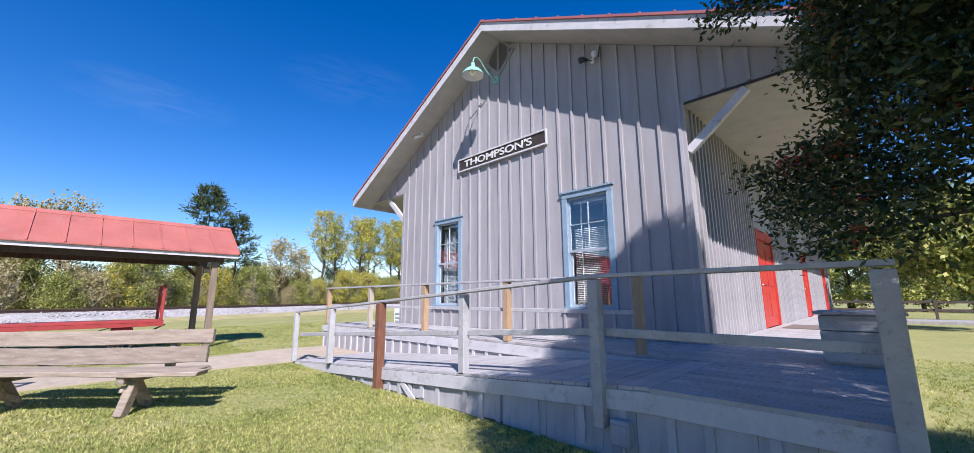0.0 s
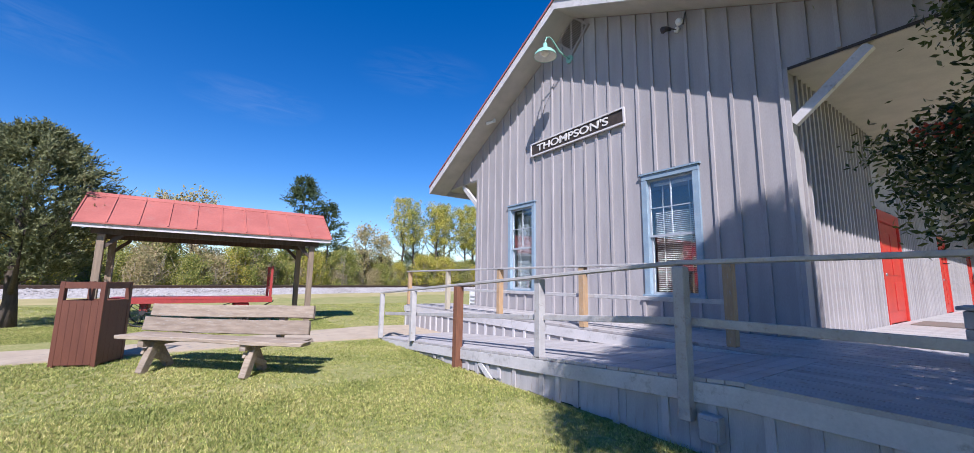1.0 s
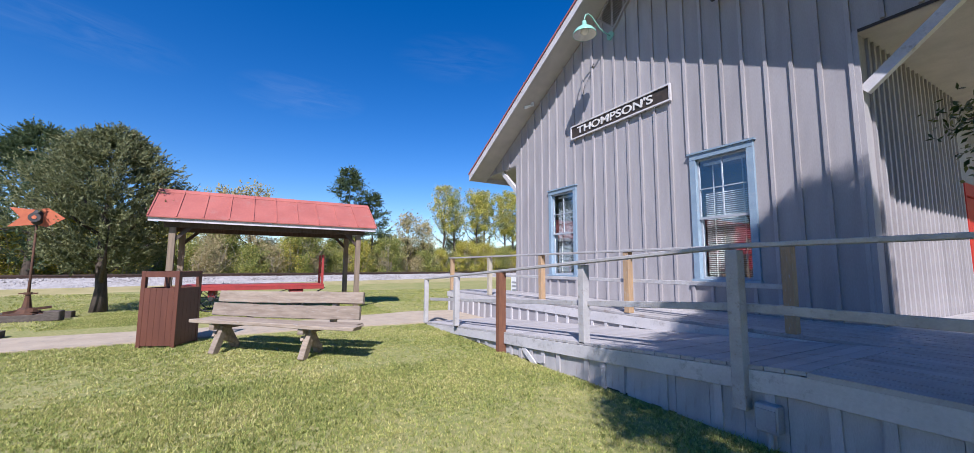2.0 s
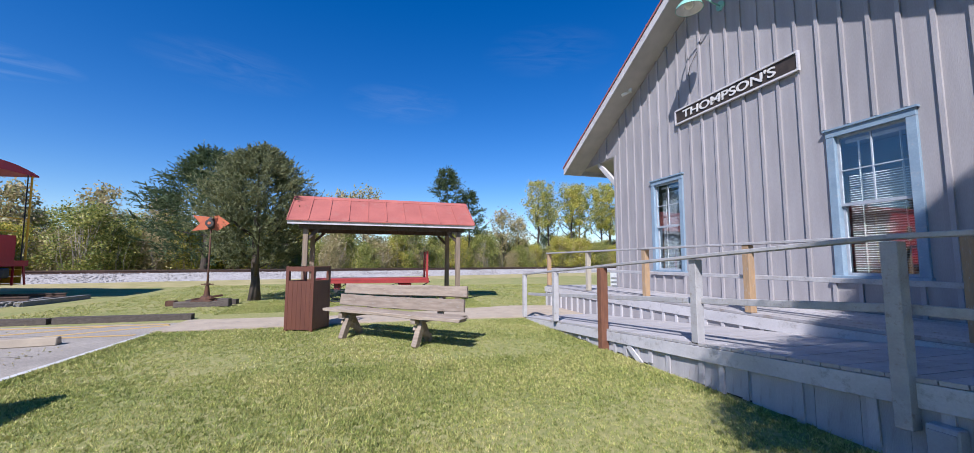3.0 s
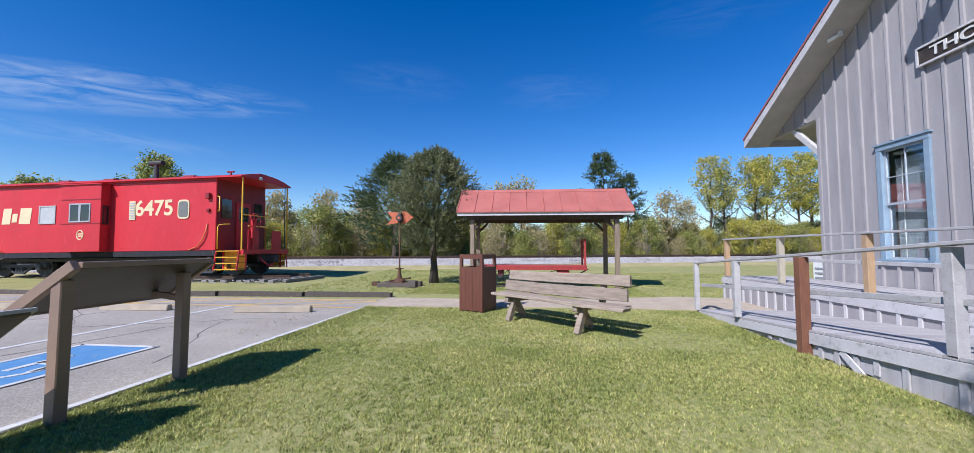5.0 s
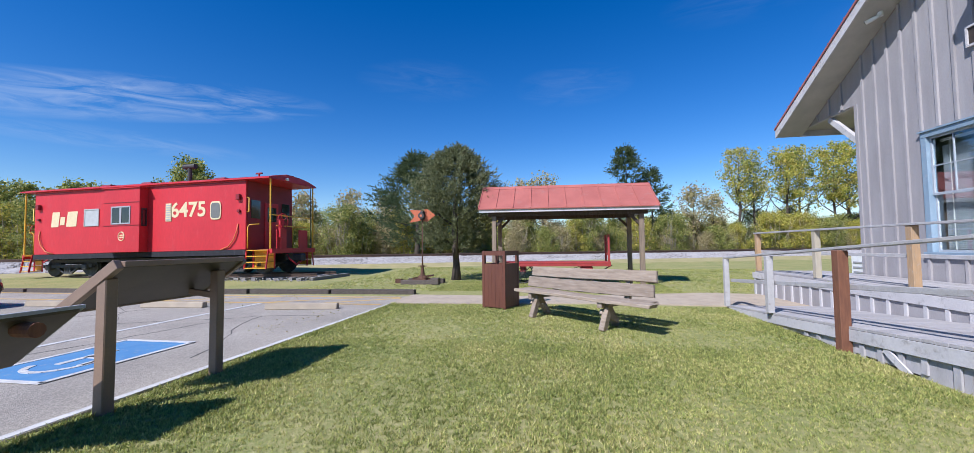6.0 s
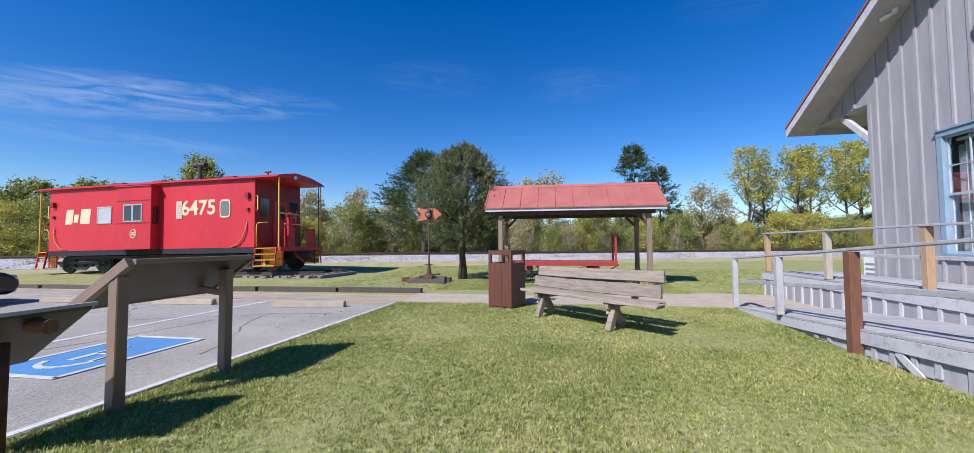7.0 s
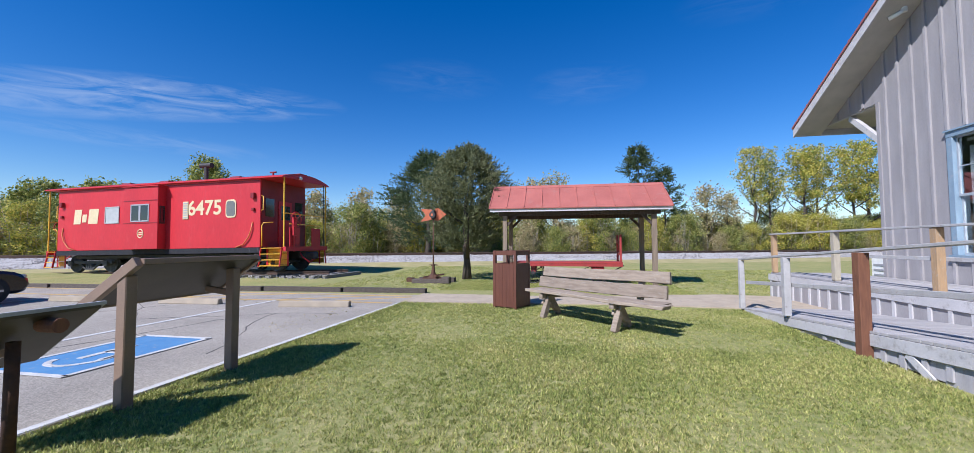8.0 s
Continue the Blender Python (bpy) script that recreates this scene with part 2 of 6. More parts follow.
PLASTER = mat("room_plaster", (0.40, 0.36, 0.32), (0.36, 0.33, 0.29), 0.85, 4, 0.1)
LAMPGLASS = mat("lamp_glass", (0.8, 0.78, 0.66), (0.8, 0.78, 0.66), 0.2, 9, 0.0)
# slats of window 1: the panes' sky reflection is put into this grey-blue
SKYBLIND = mat("sky_toned_slats", (0.25, 0.28, 0.31), (0.21, 0.24, 0.27), 0.6, 9, 0.05)
BLIND = mat("blind_slats", (0.62, 0.61, 0.58), (0.55, 0.54, 0.51), 0.6, 9, 0.05)


def glass_mat():
    m = bpy.data.materials.new("window_glass")
    m.use_nodes = True
    bs = m.node_tree.nodes["Principled BSDF"]
    bs.inputs["Base Color"].default_value = (0.85, 0.92, 0.95, 1)
    bs.inputs["Roughness"].default_value, bs.inputs["Transmission Weight"].default_value = 0.01, 1.0
    bs.inputs["IOR"].default_value = 1.95
    return m


GLASS = glass_mat()


def ground_mat():
    """Mown autumn grass: greens and straw, in broad patches and fine mottling."""
    m = mat("lawn", (0.18, 0.21, 0.064), (0.28, 0.265, 0.102), 0.9, 0.8, 0.9, fine=70, spec=0.1)
    n, l = m.node_tree.nodes, m.node_tree.links
    bs = n["Principled BSDF"]
    old = bs.inputs["Base Color"].links[0].from_socket
    co, nz, rp, mx = n.new("ShaderNodeTexCoord"), n.new("ShaderNodeTexNoise"), n.new("ShaderNodeMapRange"), n.new("ShaderNodeMixRGB")
    nz.inputs["Scale"].default_value, nz.inputs["Detail"].default_value, nz.inputs["Roughness"].default_value = 14, 8, 0.75
    rp.inputs[1].default_value, rp.inputs[2].default_value = 0.45, 0.68
    mx.inputs[2].default_value = (0.42, 0.37, 0.18, 1)
    l.new(co.outputs["Object"], nz.inputs["Vector"])
    l.new(nz.outputs["Fac"], rp.inputs[0])
    l.new(rp.outputs[0], mx.inputs[0])
    l.new(old, mx.inputs[1])
    l.new(mx.outputs[0], bs.inputs["Base Color"])
    return m


LAWN = ground_mat()
DRYGRASS = mat("dry_verge", (0.42, 0.35, 0.17), (0.31, 0.28, 0.11), 0.9, 1.2, 0.6, fine=30)
def asphalt_mat():
    """Old asphalt: bare pale stones in dark binder, with broad worn patches."""
    m = mat("worn_asphalt", (0.36, 0.322, 0.268), (0.275, 0.246, 0.205), 0.92, 0.7, 0.8, fine=120, dirt=(0.36, 0.315, 0.265))
    n, l = m.node_tree.nodes, m.node_tree.links
    bs = n["Principled BSDF"]
    old = bs.inputs["Base Color"].links[0].from_socket
    co, vo, rp, mx = n.new("ShaderNodeTexCoord"), n.new("ShaderNodeTexVoronoi"), n.new("ShaderNodeMapRange"), n.new("ShaderNodeMixRGB")
    vo.inputs["Scale"].default_value = 80
    l.new(co.outputs["Object"], vo.inputs["Vector"])
    sp = n.new("ShaderNodeSeparateColor")
    l.new(vo.outputs["Color"], sp.inputs[0])
    rp.inputs[3].default_value, rp.inputs[4].default_value = 0.74, 1.26
    l.new(sp.outputs[0], rp.inputs[0])
    mx.blend_type = 'MULTIPLY'
    mx.inputs[0].default_value = 1.0
    l.new(old, mx.inputs[1])
    l.new(rp.outputs[0], mx.inputs[2])
    l.new(mx.outputs[0], bs.inputs["Base Color"])
    return m


ASPHALT = asphalt_mat()
BALLAST = mat("ballast_stone", (0.40, 0.375, 0.35), (0.28, 0.262, 0.245), 0.9, 5, 0.6, fine=20, dirt=(0.15, 0.135, 0.12))
def blade_mat(name, cols):
    """Grass blades: tone by blade, with small dark and straw tufts and broad dry patches over the lawn."""
    m = leaf_mat(name, cols, 0.7)
    n, l = m.node_tree.nodes, m.node_tree.links
    ramp = next(k for k in n if k.bl_idname == "ShaderNodeValToRGB")
    ge = next(k for k in n if k.bl_idname == "ShaderNodeNewGeometry")
    co, fine, broad = n.new("ShaderNodeTexCoord"), n.new("ShaderNodeTexNoise"), n.new("ShaderNodeTexNoise")
    fine.inputs["Scale"].default_value, fine.inputs["Detail"].default_value = 26, 4
    broad.inputs["Scale"].default_value, broad.inputs["Detail"].default_value = 0.9, 4
    sm, mr, hv = n.new("ShaderNodeMath"), n.new("ShaderNodeMapRange"), n.new("ShaderNodeHueSaturation")
    for k in (fine, broad):
        l.new(co.outputs["Object"], k.inputs["Vector"])
    sm.operation = 'MULTIPLY_ADD'
    sm.inputs[1].default_value = 0.9
    l.new(broad.outputs["Fac"], sm.inputs[0])
    ad = n.new("ShaderNodeMath")
    ad.operation = 'MULTIPLY_ADD'
    ad.inputs[1].default_value, ad.inputs[2].default_value = 0.65, -0.30
    l.new(ge.outputs["Random Per Island"], ad.inputs[0])
    l.new(ad.outputs[0], sm.inputs[2])
    l.new(sm.outputs[0], ramp.inputs[0])
    mr.inputs[1].default_value, mr.inputs[2].default_value = 0.35, 0.65
    mr.inputs[3].default_value, mr.inputs[4].default_value = 0.62, 1.38
    l.new(fine.outputs["Fac"], mr.inputs[0])
    l.new(mr.outputs[0], hv.inputs["Value"])
    for to in [k.to_socket for k in ramp.outputs[0].links]:
        l.new(hv.outputs[0], to)
    l.new(ramp.outputs[0], hv.inputs["Color"])
    return m


BLADE = blade_mat("grass_blades", [(0.15, 0.195, 0.048), (0.29, 0.335, 0.088), (0.47, 0.445, 0.15), (0.70, 0.60, 0.31)])
NEEDLE = leaf_mat("dark_needles", [(0.085, 0.105, 0.05), (0.16, 0.18, 0.08), (0.25, 0.265, 0.12), (0.36, 0.36, 0.18)], 0.6)
CEDAR = leaf_mat("cedar_needles", [(0.065, 0.10, 0.048), (0.10, 0.14, 0.06), (0.15, 0.19, 0.08)], 0.6)
YELLOWLEAF = leaf_mat("autumn_leaves", [(0.20, 0.25, 0.04), (0.36, 0.37, 0.06), (0.54, 0.46, 0.08), (0.66, 0.52, 0.13)])
GREENLEAF = leaf_mat("green_leaves", [(0.10, 0.14, 0.035), (0.21, 0.25, 0.06), (0.36, 0.37, 0.09), (0.54, 0.47, 0.14)])
DRYLEAF = leaf_mat("dry_leaves", [(0.34, 0.28, 0.15), (0.48, 0.39, 0.20), (0.30, 0.31, 0.12), (0.55, 0.42, 0.24)])
PALEBARK = mat("pale_twigs", (0.36, 0.31, 0.25), (0.26, 0.22, 0.18), 0.9, 9, 0.4)
# dark leaves; the last, palest tone paints sunlit highlights into some of them
HOLLY = leaf_mat("glossy_dark_leaves", [(0.022, 0.038, 0.014), (0.04, 0.065, 0.02), (0.075, 0.10, 0.03), (0.21, 0.21, 0.075)], 0.32)
BERRY = mat("red_berries", (0.55, 0.09, 0.035), (0.42, 0.06, 0.03), 0.35, 20, 0.0)


# ---------------------------------------------------------------- shape helpers
class Geo:
    """Collects boxes, beams, tubes and faces for one mesh."""

    def __init__(self):
        self.v, self.f = [], []

    def add(self, verts, faces):
        k = len(self.v)
        self.v += [tuple(p) for p in verts]
        self.f += [tuple(i + k for i in q) for q in faces]
        return self

    def box(self, x0, x1, y0, y1, z0, z1, m=None):
        p = [Vector((x, y, z)) for z in (z0, z1) for y in (y0, y1) for x in (x0, x1)]
        if m:
            p = [m @ q for q in p]
        return self.add(p, [(0, 2, 3, 1), (4, 5, 7, 6), (0, 1, 5, 4), (2, 6, 7, 3), (0, 4, 6, 2), (1, 3, 7, 5)])

    def beam(self, a, b, w, h, up=(0, 0, 1)):
        """A squared bar from a to b: w across, h along up."""
        a, b = Vector(a), Vector(b)
        d = (b - a).normalized()
        s = d.cross(Vector(up))
        if s.length < 1e-4:
            s = d.cross(Vector((0, 1, 0)))
        s.normalize()
        u = s.cross(d).normalized()
        p = [e + s * i * w / 2 + u * j * h / 2 for e in (a, b) for i, j in ((-1, -1), (1, -1), (1, 1), (-1, 1))]
        return self.add(p, [(0, 3, 2, 1), (4, 5, 6, 7), (0, 1, 5, 4), (1, 2, 6, 5), (2, 3, 7, 6), (3, 0, 4, 7)])

    def tube(self, pts, radii, seg=8, caps=True):
        """A round bar along the points."""
        pts = [Vector(p) for p in pts]
        if not isinstance(radii, (list, tuple)):
            radii = [radii] * len(pts)
        k, ref = len(self.v), Vector((0.31, 0.17, 0.93))
        for i, p in enumerate(pts):
            d = (pts[min(i + 1, len(pts) - 1)] - pts[max(i - 1, 0)]).normalized()
            s = d.cross(ref if abs(d.dot(ref)) < 0.95 else Vector((1, 0, 0))).normalized()
            u = s.cross(d)
            for j in range(seg):
                a = math.tau * j / seg
                self.v.append(tuple(p + (s * math.cos(a) + u * math.sin(a)) * radii[i]))
        for i in range(len(pts) - 1):
            for j in range(seg):
                a, b = k + i * seg + j, k + i * seg + (j + 1) % seg
                self.f.append((a, b, b + seg, a + seg))
        if caps:
            self.f.append(tuple(k + j for j in reversed(range(seg))))
            self.f.append(tuple(k + (len(pts) - 1) * seg + j for j in range(seg)))
        return self

    def prism(self, outline, axis, a, b):
        """An outline of (u, v) pairs drawn out along an axis from a to b."""
        def at(u, v, w):
            return {"x": (w, u, v), "y": (u, w, v), "z": (u, v, w)}[axis]
        n = len(outline)
        self.add([at(u, v, a) for u, v in outline] + [at(u, v, b) for u, v in outline],
                 [tuple(range(n)), tuple(range(2 * n - 1, n - 1, -1))] + [(i, i + n, (i + 1) % n + n, (i + 1) % n) for i in range(n)])
        return self

    def mesh(self, name, material, smooth=False):
        me = bpy.data.meshes.new(name)
        me.from_pydata(self.v, [], self.f)
        me.materials.append(material)
        bm = bmesh.new()
        bm.from_mesh(me)
        if len(bm.faces) < 60000:
            bmesh.ops.recalc_face_normals(bm, faces=bm.faces[:])
        bm.to_mesh(me)
        bm.free()
        if smooth:
            for p in me.polygons:
                p.use_smooth = True
        return me


def part(name, geo, material, parent=None, label="", bevel=0.0, smooth=False, at=None):
    ob = new(name, geo.mesh(name, material, smooth))
    if parent:
        ob.parent = parent
    if at:
        ob.matrix_basis = at
    if label:
        ob["label"] = label
    if bevel:
        b = ob.modifiers.new("edge", 'BEVEL')
        b.width, b.segments, b.limit_method = bevel, 1, 'ANGLE'
    return ob


def thing(name, label, category, m=None, group="", kind=""):
    ob = new(name)
    if m:
        ob.matrix_basis = m
    return tagged(ob, label, category, group, kind)


def piece(name, mesh, parent, m):
    ob = new(name, mesh)
    ob.parent = parent
    ob.matrix_basis = m
    return ob


def lettering(name, text, size, depth, material, parent, m, bold=0.0, width=1.0):
    cu = bpy.data.curves.new(name, 'FONT')
    cu.body, cu.size, cu.extrude, cu.offset = text, size, depth, bold
    cu.align_x, cu.align_y = 'CENTER', 'CENTER'
    tmp = new(name + "_tmp", cu)
    me = bpy.data.meshes.new_from_object(tmp.evaluated_get(bpy.context.evaluated_depsgraph_get()))
    bpy.data.objects.remove(tmp)
    me.materials.clear()
    me.materials.append(material)
    ob = new(name, me)
    ob.parent = parent
    ob.matrix_basis = m @ Matrix.Diagonal((width, 1, 1, 1))
    return ob


def leaves(centres, sizes, n, spread, rng, flat=0.0, aspect=0.5):
    """n leaf faces (quads) scattered about the centres. Returns a Geo-like pair of arrays."""
    c = np.asarray(centres)[rng.integers(0, len(centres), n)] + rng.normal(0, 1, (n, 3)) * spread
    s = rng.uniform(sizes[0], sizes[1], n)[:, None]
    d = rng.normal(0, 1, (n, 3))
    d[:, 2] *= 1 - flat
    d /= np.linalg.norm(d, axis=1)[:, None]
    e = np.cross(d, rng.normal(0, 1, (n, 3)))
    e /= np.linalg.norm(e, axis=1)[:, None]
    v = np.stack([c - d * s, c + e * s * aspect, c + d * s, c - e * s * aspect], 1).reshape(-1, 3)
    f = np.arange(4 * n).reshape(-1, 4)
    return v, f


def leaf_part(name, v, f, material, parent, label="", kind=""):
    me = bpy.data.meshes.new(name)
    me.from_pydata(v.tolist(), [], f.tolist())
    me.materials.append(material)
    ob = new(name, me)
    ob.parent = parent
    return tagged(ob, label, kind=kind)


# ---------------------------------------------------------------- ground, car park, path
TRACK_A, TRACK_D = Vector((-27.2, -14.0, 0)), Vector((-0.366, 0.931, 0)).normalized()   # a point and the way of the main line
TRACK_N = Vector((-TRACK_D.y, TRACK_D.x, 0))      # away from the lawn


def ground_z(x, y):
    d = (Vector((x, y, 0)) - TRACK_A).dot(TRACK_N)
    rise = 0.25 * min(1, max(0, (d + 9) / 7))
    if -17.0 < x < -11.0 and y < -16.0:
        rise *= 0.35      # level bed of the siding
    return rise + 0.02 * noise.noise((x * 0.5, y * 0.5, 0)) if y > -10.7 or x < -9.6 else rise * 0.0 - 0.02


g = Geo()
xs = [-2500, -700, -250, -120, -80, -60] + [-50 + i for i in range(0, 70)] + [24, 32, 50, 90, 250, 700, 2500]
ys = [-2500, -700, -250, -120, -70] + [-50 + i for i in range(0, 75)] + [30, 50, 90, 250, 700, 2500]
for y in ys:
    for x in xs:
        g.v.append((x, y, ground_z(x, y) if -60 < x < 20 and -60 < y < 25 else 0.1))
w = len(xs)
g.f = [(j * w + i, j * w + i + 1, (j + 1) * w + i + 1, (j + 1) * w + i) for j in range(len(ys) - 1) for i in range(w - 1)]
tagged(part("ground", g, LAWN, smooth=True), "mown autumn lawn, green and straw-coloured", "ground", kind="structure")

# worn asphalt car park with its painted lines, beside the lawn
g = Geo().box(-8.3, 30, -60, -11.02, -0.3, 0.0)
lot = tagged(part("car_park", g, ASPHALT), "worn grey asphalt car park with painted bays", "car park", kind="structure")


def line(name, a, b, wd, material, z=0.006):
    a, b = Vector((*a, z - 0.003)), Vector((*b, z - 0.003))
    return part(name, Geo().beam(a, b, wd, 0.006), material, lot)


line("edge_line", (16, -11.32), (-6.9, -10.98), 0.085, LINEW)
for yy in (-14.45, -17.7, -20.9, -24.1, -27.3):
    line("bay_line", (6, yy), (-6.75, yy + 0.2), 0.10, LINEW)
for k, (a, b) in enumerate((((-6.75, -12.9), (-7.9, -11.1)), ((-6.8, -14.3), (-8.0, -12.2)), ((-6.8, -17.5), (-8.1, -14.5)), ((-6.8, -20.5), (-8.1, -17.2)))):
    line("hatch_line", a, b, 0.10, LINEY)
line("hatch_edge", (-6.75, -28.0), (-6.75, -11.15), 0.09, LINEY, 0.010)
line("front_line", (-8.05, -28.0), (-8.05, -11.15), 0.09, LINEY, 0.010)
part("blue_field", Geo().box(-2.86, -1.2, -13.38, -12.33, 0.002, 0.008), BLUEP, lot, "blue painted accessible parking mark")
for a, b in (((-2.9, -13.42), (-1.16, -13.42)), ((-2.9, -12.29), (-1.16, -12.29)), ((-2.9, -13.45), (-2.9, -12.26)), ((-1.16, -13.45), (-1.16, -12.26))):
    line("blue_field_border", a, b, 0.07, LINEW, 0.013)
# wheelchair mark: head, back, seat, wheel arc
arc = [(-1.75 + 0.33 * math.cos(a), -12.87 + 0.30 * math.sin(a), 0.011) for a in np.linspace(radians(-70), radians(190), 14)]
wheelchair = Geo()
for p, q in (((-2.2, -12.95), (-1.72, -12.92)), ((-2.05, -12.95), (-2.02, -12.62)), ((-2.02, -12.64), (-1.72, -12.60)), ((-2.38, -12.93), (-2.30, -12.93))):
    wheelchair.beam((*p, 0.011), (*q, 0.011), 0.09, 0.006)
for p, q in zip(arc[:-1], arc[1:]):
    wheelchair.beam(p, q, 0.07, 0.006)
part("wheelchair_mark", wheelchair, LINEW, lot)

crack_rng = random.Random(31)
for x0, y0, dx, dy, steps in ((-5.2, -11.6, 0.25, -0.55, 9), (-3.6, -14.9, -0.45, -0.35, 10), (-7.2, -12.2, 0.1, -0.7, 12), (-2.2, -11.6, -0.5, -0.16, 8), (-5.6, -16.2, 0.5, -0.3, 9), (-1.0, -14.2, -0.5, 0.1, 9)):
    crack, px, py = Geo(), x0, y0
    for k in range(steps):
        qx, qy = px + dx * crack_rng.uniform(0.4, 1.2) + crack_rng.uniform(-.12, .12), py + dy * crack_rng.uniform(0.4, 1.2) + crack_rng.uniform(-.12, .12)
        crack.beam((px, py, 0.0012), (qx, qy, 0.0012), crack_rng.uniform(0.008, 0.022), 0.003)
        px, py = qx, qy
    part("crack", crack, TAR, lot, "dark crack in the asphalt")
lr = np.random.default_rng(17)
spots = [(-4.75 + 0.3 * a, -11.75 + 0.1 * b, 0.012) for a in range(-3, 4) for b in range(-2, 3)] + [(x, -12.4 - 0.3 * k, 0.012) for k in range(30) for x in (-8.2, -7.6, -6.4)]
litter = leaf_part("leaf_litter", *leaves(spots, (0.010, 0.024), 420, (0.25, 0.12, 0.003), lr, 0.7), DRYLEAF, None, "scattered dry leaves on the asphalt", "stuff")

# kerb of old ties between car park and caboose siding
kerb = thing("tie_kerb", "weathered timber kerb along the car park", "kerb", kind="structure")
rng = random.Random(4)
tie_mesh = Geo().box(-0.11, 0.11, -1.26, 1.26, -0.05, 0.115).mesh("kerb_tie", TIE)
for k in range(7):
    piece("kerb_tie", tie_mesh, kerb, pose(-8.92 + 0.14 * k + rng.uniform(-.02, .02), -12.35 - 2.6 * k, 0.0, rng.uniform(-.4, .4), 0, rng.uniform(-1, 1) + 3))

# concrete path
g = Geo().prism([(-8.55, -11.0), (-6.9, -11.0), (-7.15, -8), (-7.3, -5.5), (-7.2, -3.5), (-7.05, -1.8), (-9.3, -1.5), (-9.6, -3), (-8.9, -5.5), (-8.5, -8)], "z", -0.1, 0.025)
tagged(part("path", g, CONCRETE), "pale concrete footpath across the lawn", "path", kind="structure")

# wheel stops
stop_outline = [(-0.09, 0), (0.09, 0), (0.06, 0.13), (-0.06, 0.13)]
for k, (sx, sy) in enumerate(((-5.97, -12.64), (-5.9, -15.9), (-5.75, -19.1), (-5.7, -22.4))):
    ob = part("wheel_stop", Geo().prism(stop_outline, "y", -0.8, 0.8), STOP, bevel=0.012, at=pose(sx, sy, 0, 0, 0, (9, 3, 1, 2)[k]))
    tagged(ob, "tan concrete wheel stop at the head of a parking bay", "wheel stop", "wheel stops in the car park")

# dry strip of uncut grass at the foot of the ballast
g = Geo()
for i in range(81):
    for off, z in ((-6.2, 0.0), (-5.2, 0.02), (-4.2, 0.03), (-3.0, 0.06)):
        p = TRACK_A + TRACK_D * (-60 + 1.5 * i) + TRACK_N * (off + (0.7 * noise.noise((i * 0.5, off, 3.0)) if off < -5 else 0))
        g.v.append((p.x, p.y, ground_z(p.x, p.y) + z - (0.02 if off < -6 else 0)))
g.f = [(i * 4 + j, i * 4 + j + 1, (i + 1) * 4 + j + 1, (i + 1) * 4 + j) for i in range(80) for j in range(3)]
tagged(part("verge", g, DRYGRASS, smooth=True), "dry straw-coloured grass verge beside the ballast", "grass verge", kind="structure")

# ---------------------------------------------------------------- main line
rail_bed = thing("ballast_bed", "pale crushed stone ballast under the railway", "ballast", kind="structure")
L = 160.0


def along(s, off, z):
    return TRACK_A + TRACK_D * s + TRACK_N * off + Vector((0, 0, z))


nprng = np.random.default_rng(5)
g = Geo()
cols, prof = 200, [(-3.3, 0.12), (-2.6, 0.30), (-2.0, 0.50), (-1.5, 0.66), (1.5, 0.66), (2.0, 0.5), (3.3, 0.05)]
for i in range(cols + 1):
    for off, z in prof:
        j = 0.06 if z < 0.6 else 0.02
        g.v.append(tuple(along(-L / 2 + L * i / cols, off + nprng.normal(0, j), z + nprng.normal(0, j * 0.6))))
q = len(prof)
g.f = [(i * q + j, i * q + j + 1, (i + 1) * q + j + 1, (i + 1) * q + j) for i in range(cols) for j in range(q - 1)]
part("bed", g, BALLAST, rail_bed)
# loose stones on the near slope
n = 9000
s, o = nprng.uniform(-38, 42, n), nprng.uniform(-3.5, -1.4, n)
zz = np.interp(o, [p[0] for p in prof], [p[1] for p in prof])
base = np.array([tuple(along(a, b, c)) for a, b, c in zip(s, o, zz)])
r = nprng.uniform(0.03, 0.075, n)
oct_v = np.array([(1, 0, 0), (-1, 0, 0), (0, 1, 0), (0, -1, 0), (0, 0, 1), (0, 0, -1)], float)
oct_f = np.array([(0, 2, 4), (2, 1, 4), (1, 3, 4), (3, 0, 4), (2, 0, 5), (1, 2, 5), (3, 1, 5), (0, 3, 5)])
v = (base[:, None, :] + oct_v[None] * r[:, None, None] * nprng.uniform(0.6, 1.2, (n, 6, 1))).reshape(-1, 3)
f = (oct_f[None] + 6 * np.arange(n)[:, None, None]).reshape(-1, 3)
leaf_part("stones", v, f, BALLAST, rail_bed, kind="stuff")
for off in (-0.72, 0.72):
    g = Geo().beam(along(-L / 2, off, 0.80), along(L / 2, off, 0.80), 0.07, 0.05).beam(along(-L / 2, off, 0.73), along(L / 2, off, 0.73), 0.02, 0.12).beam(along(-L / 2, off, 0.67), along(L / 2, off, 0.67), 0.14, 0.02)
    tagged(part("rail", g, STEEL), "brown rusted steel running rail", "rail", "rails of the main line", kind="structure")

# ---------------------------------------------------------------- depot building
XL, XR, YB = -8.4, 0.0, 21.0        # gable wall from corner to corner, length of the building
ZF, ZS = 0.62, 4.6                  # porch floor, flat soffit of the overhangs
PX, PZ = -4.2, 8.05                 # ridge
TIP = 6.25                          # half the width of the roof
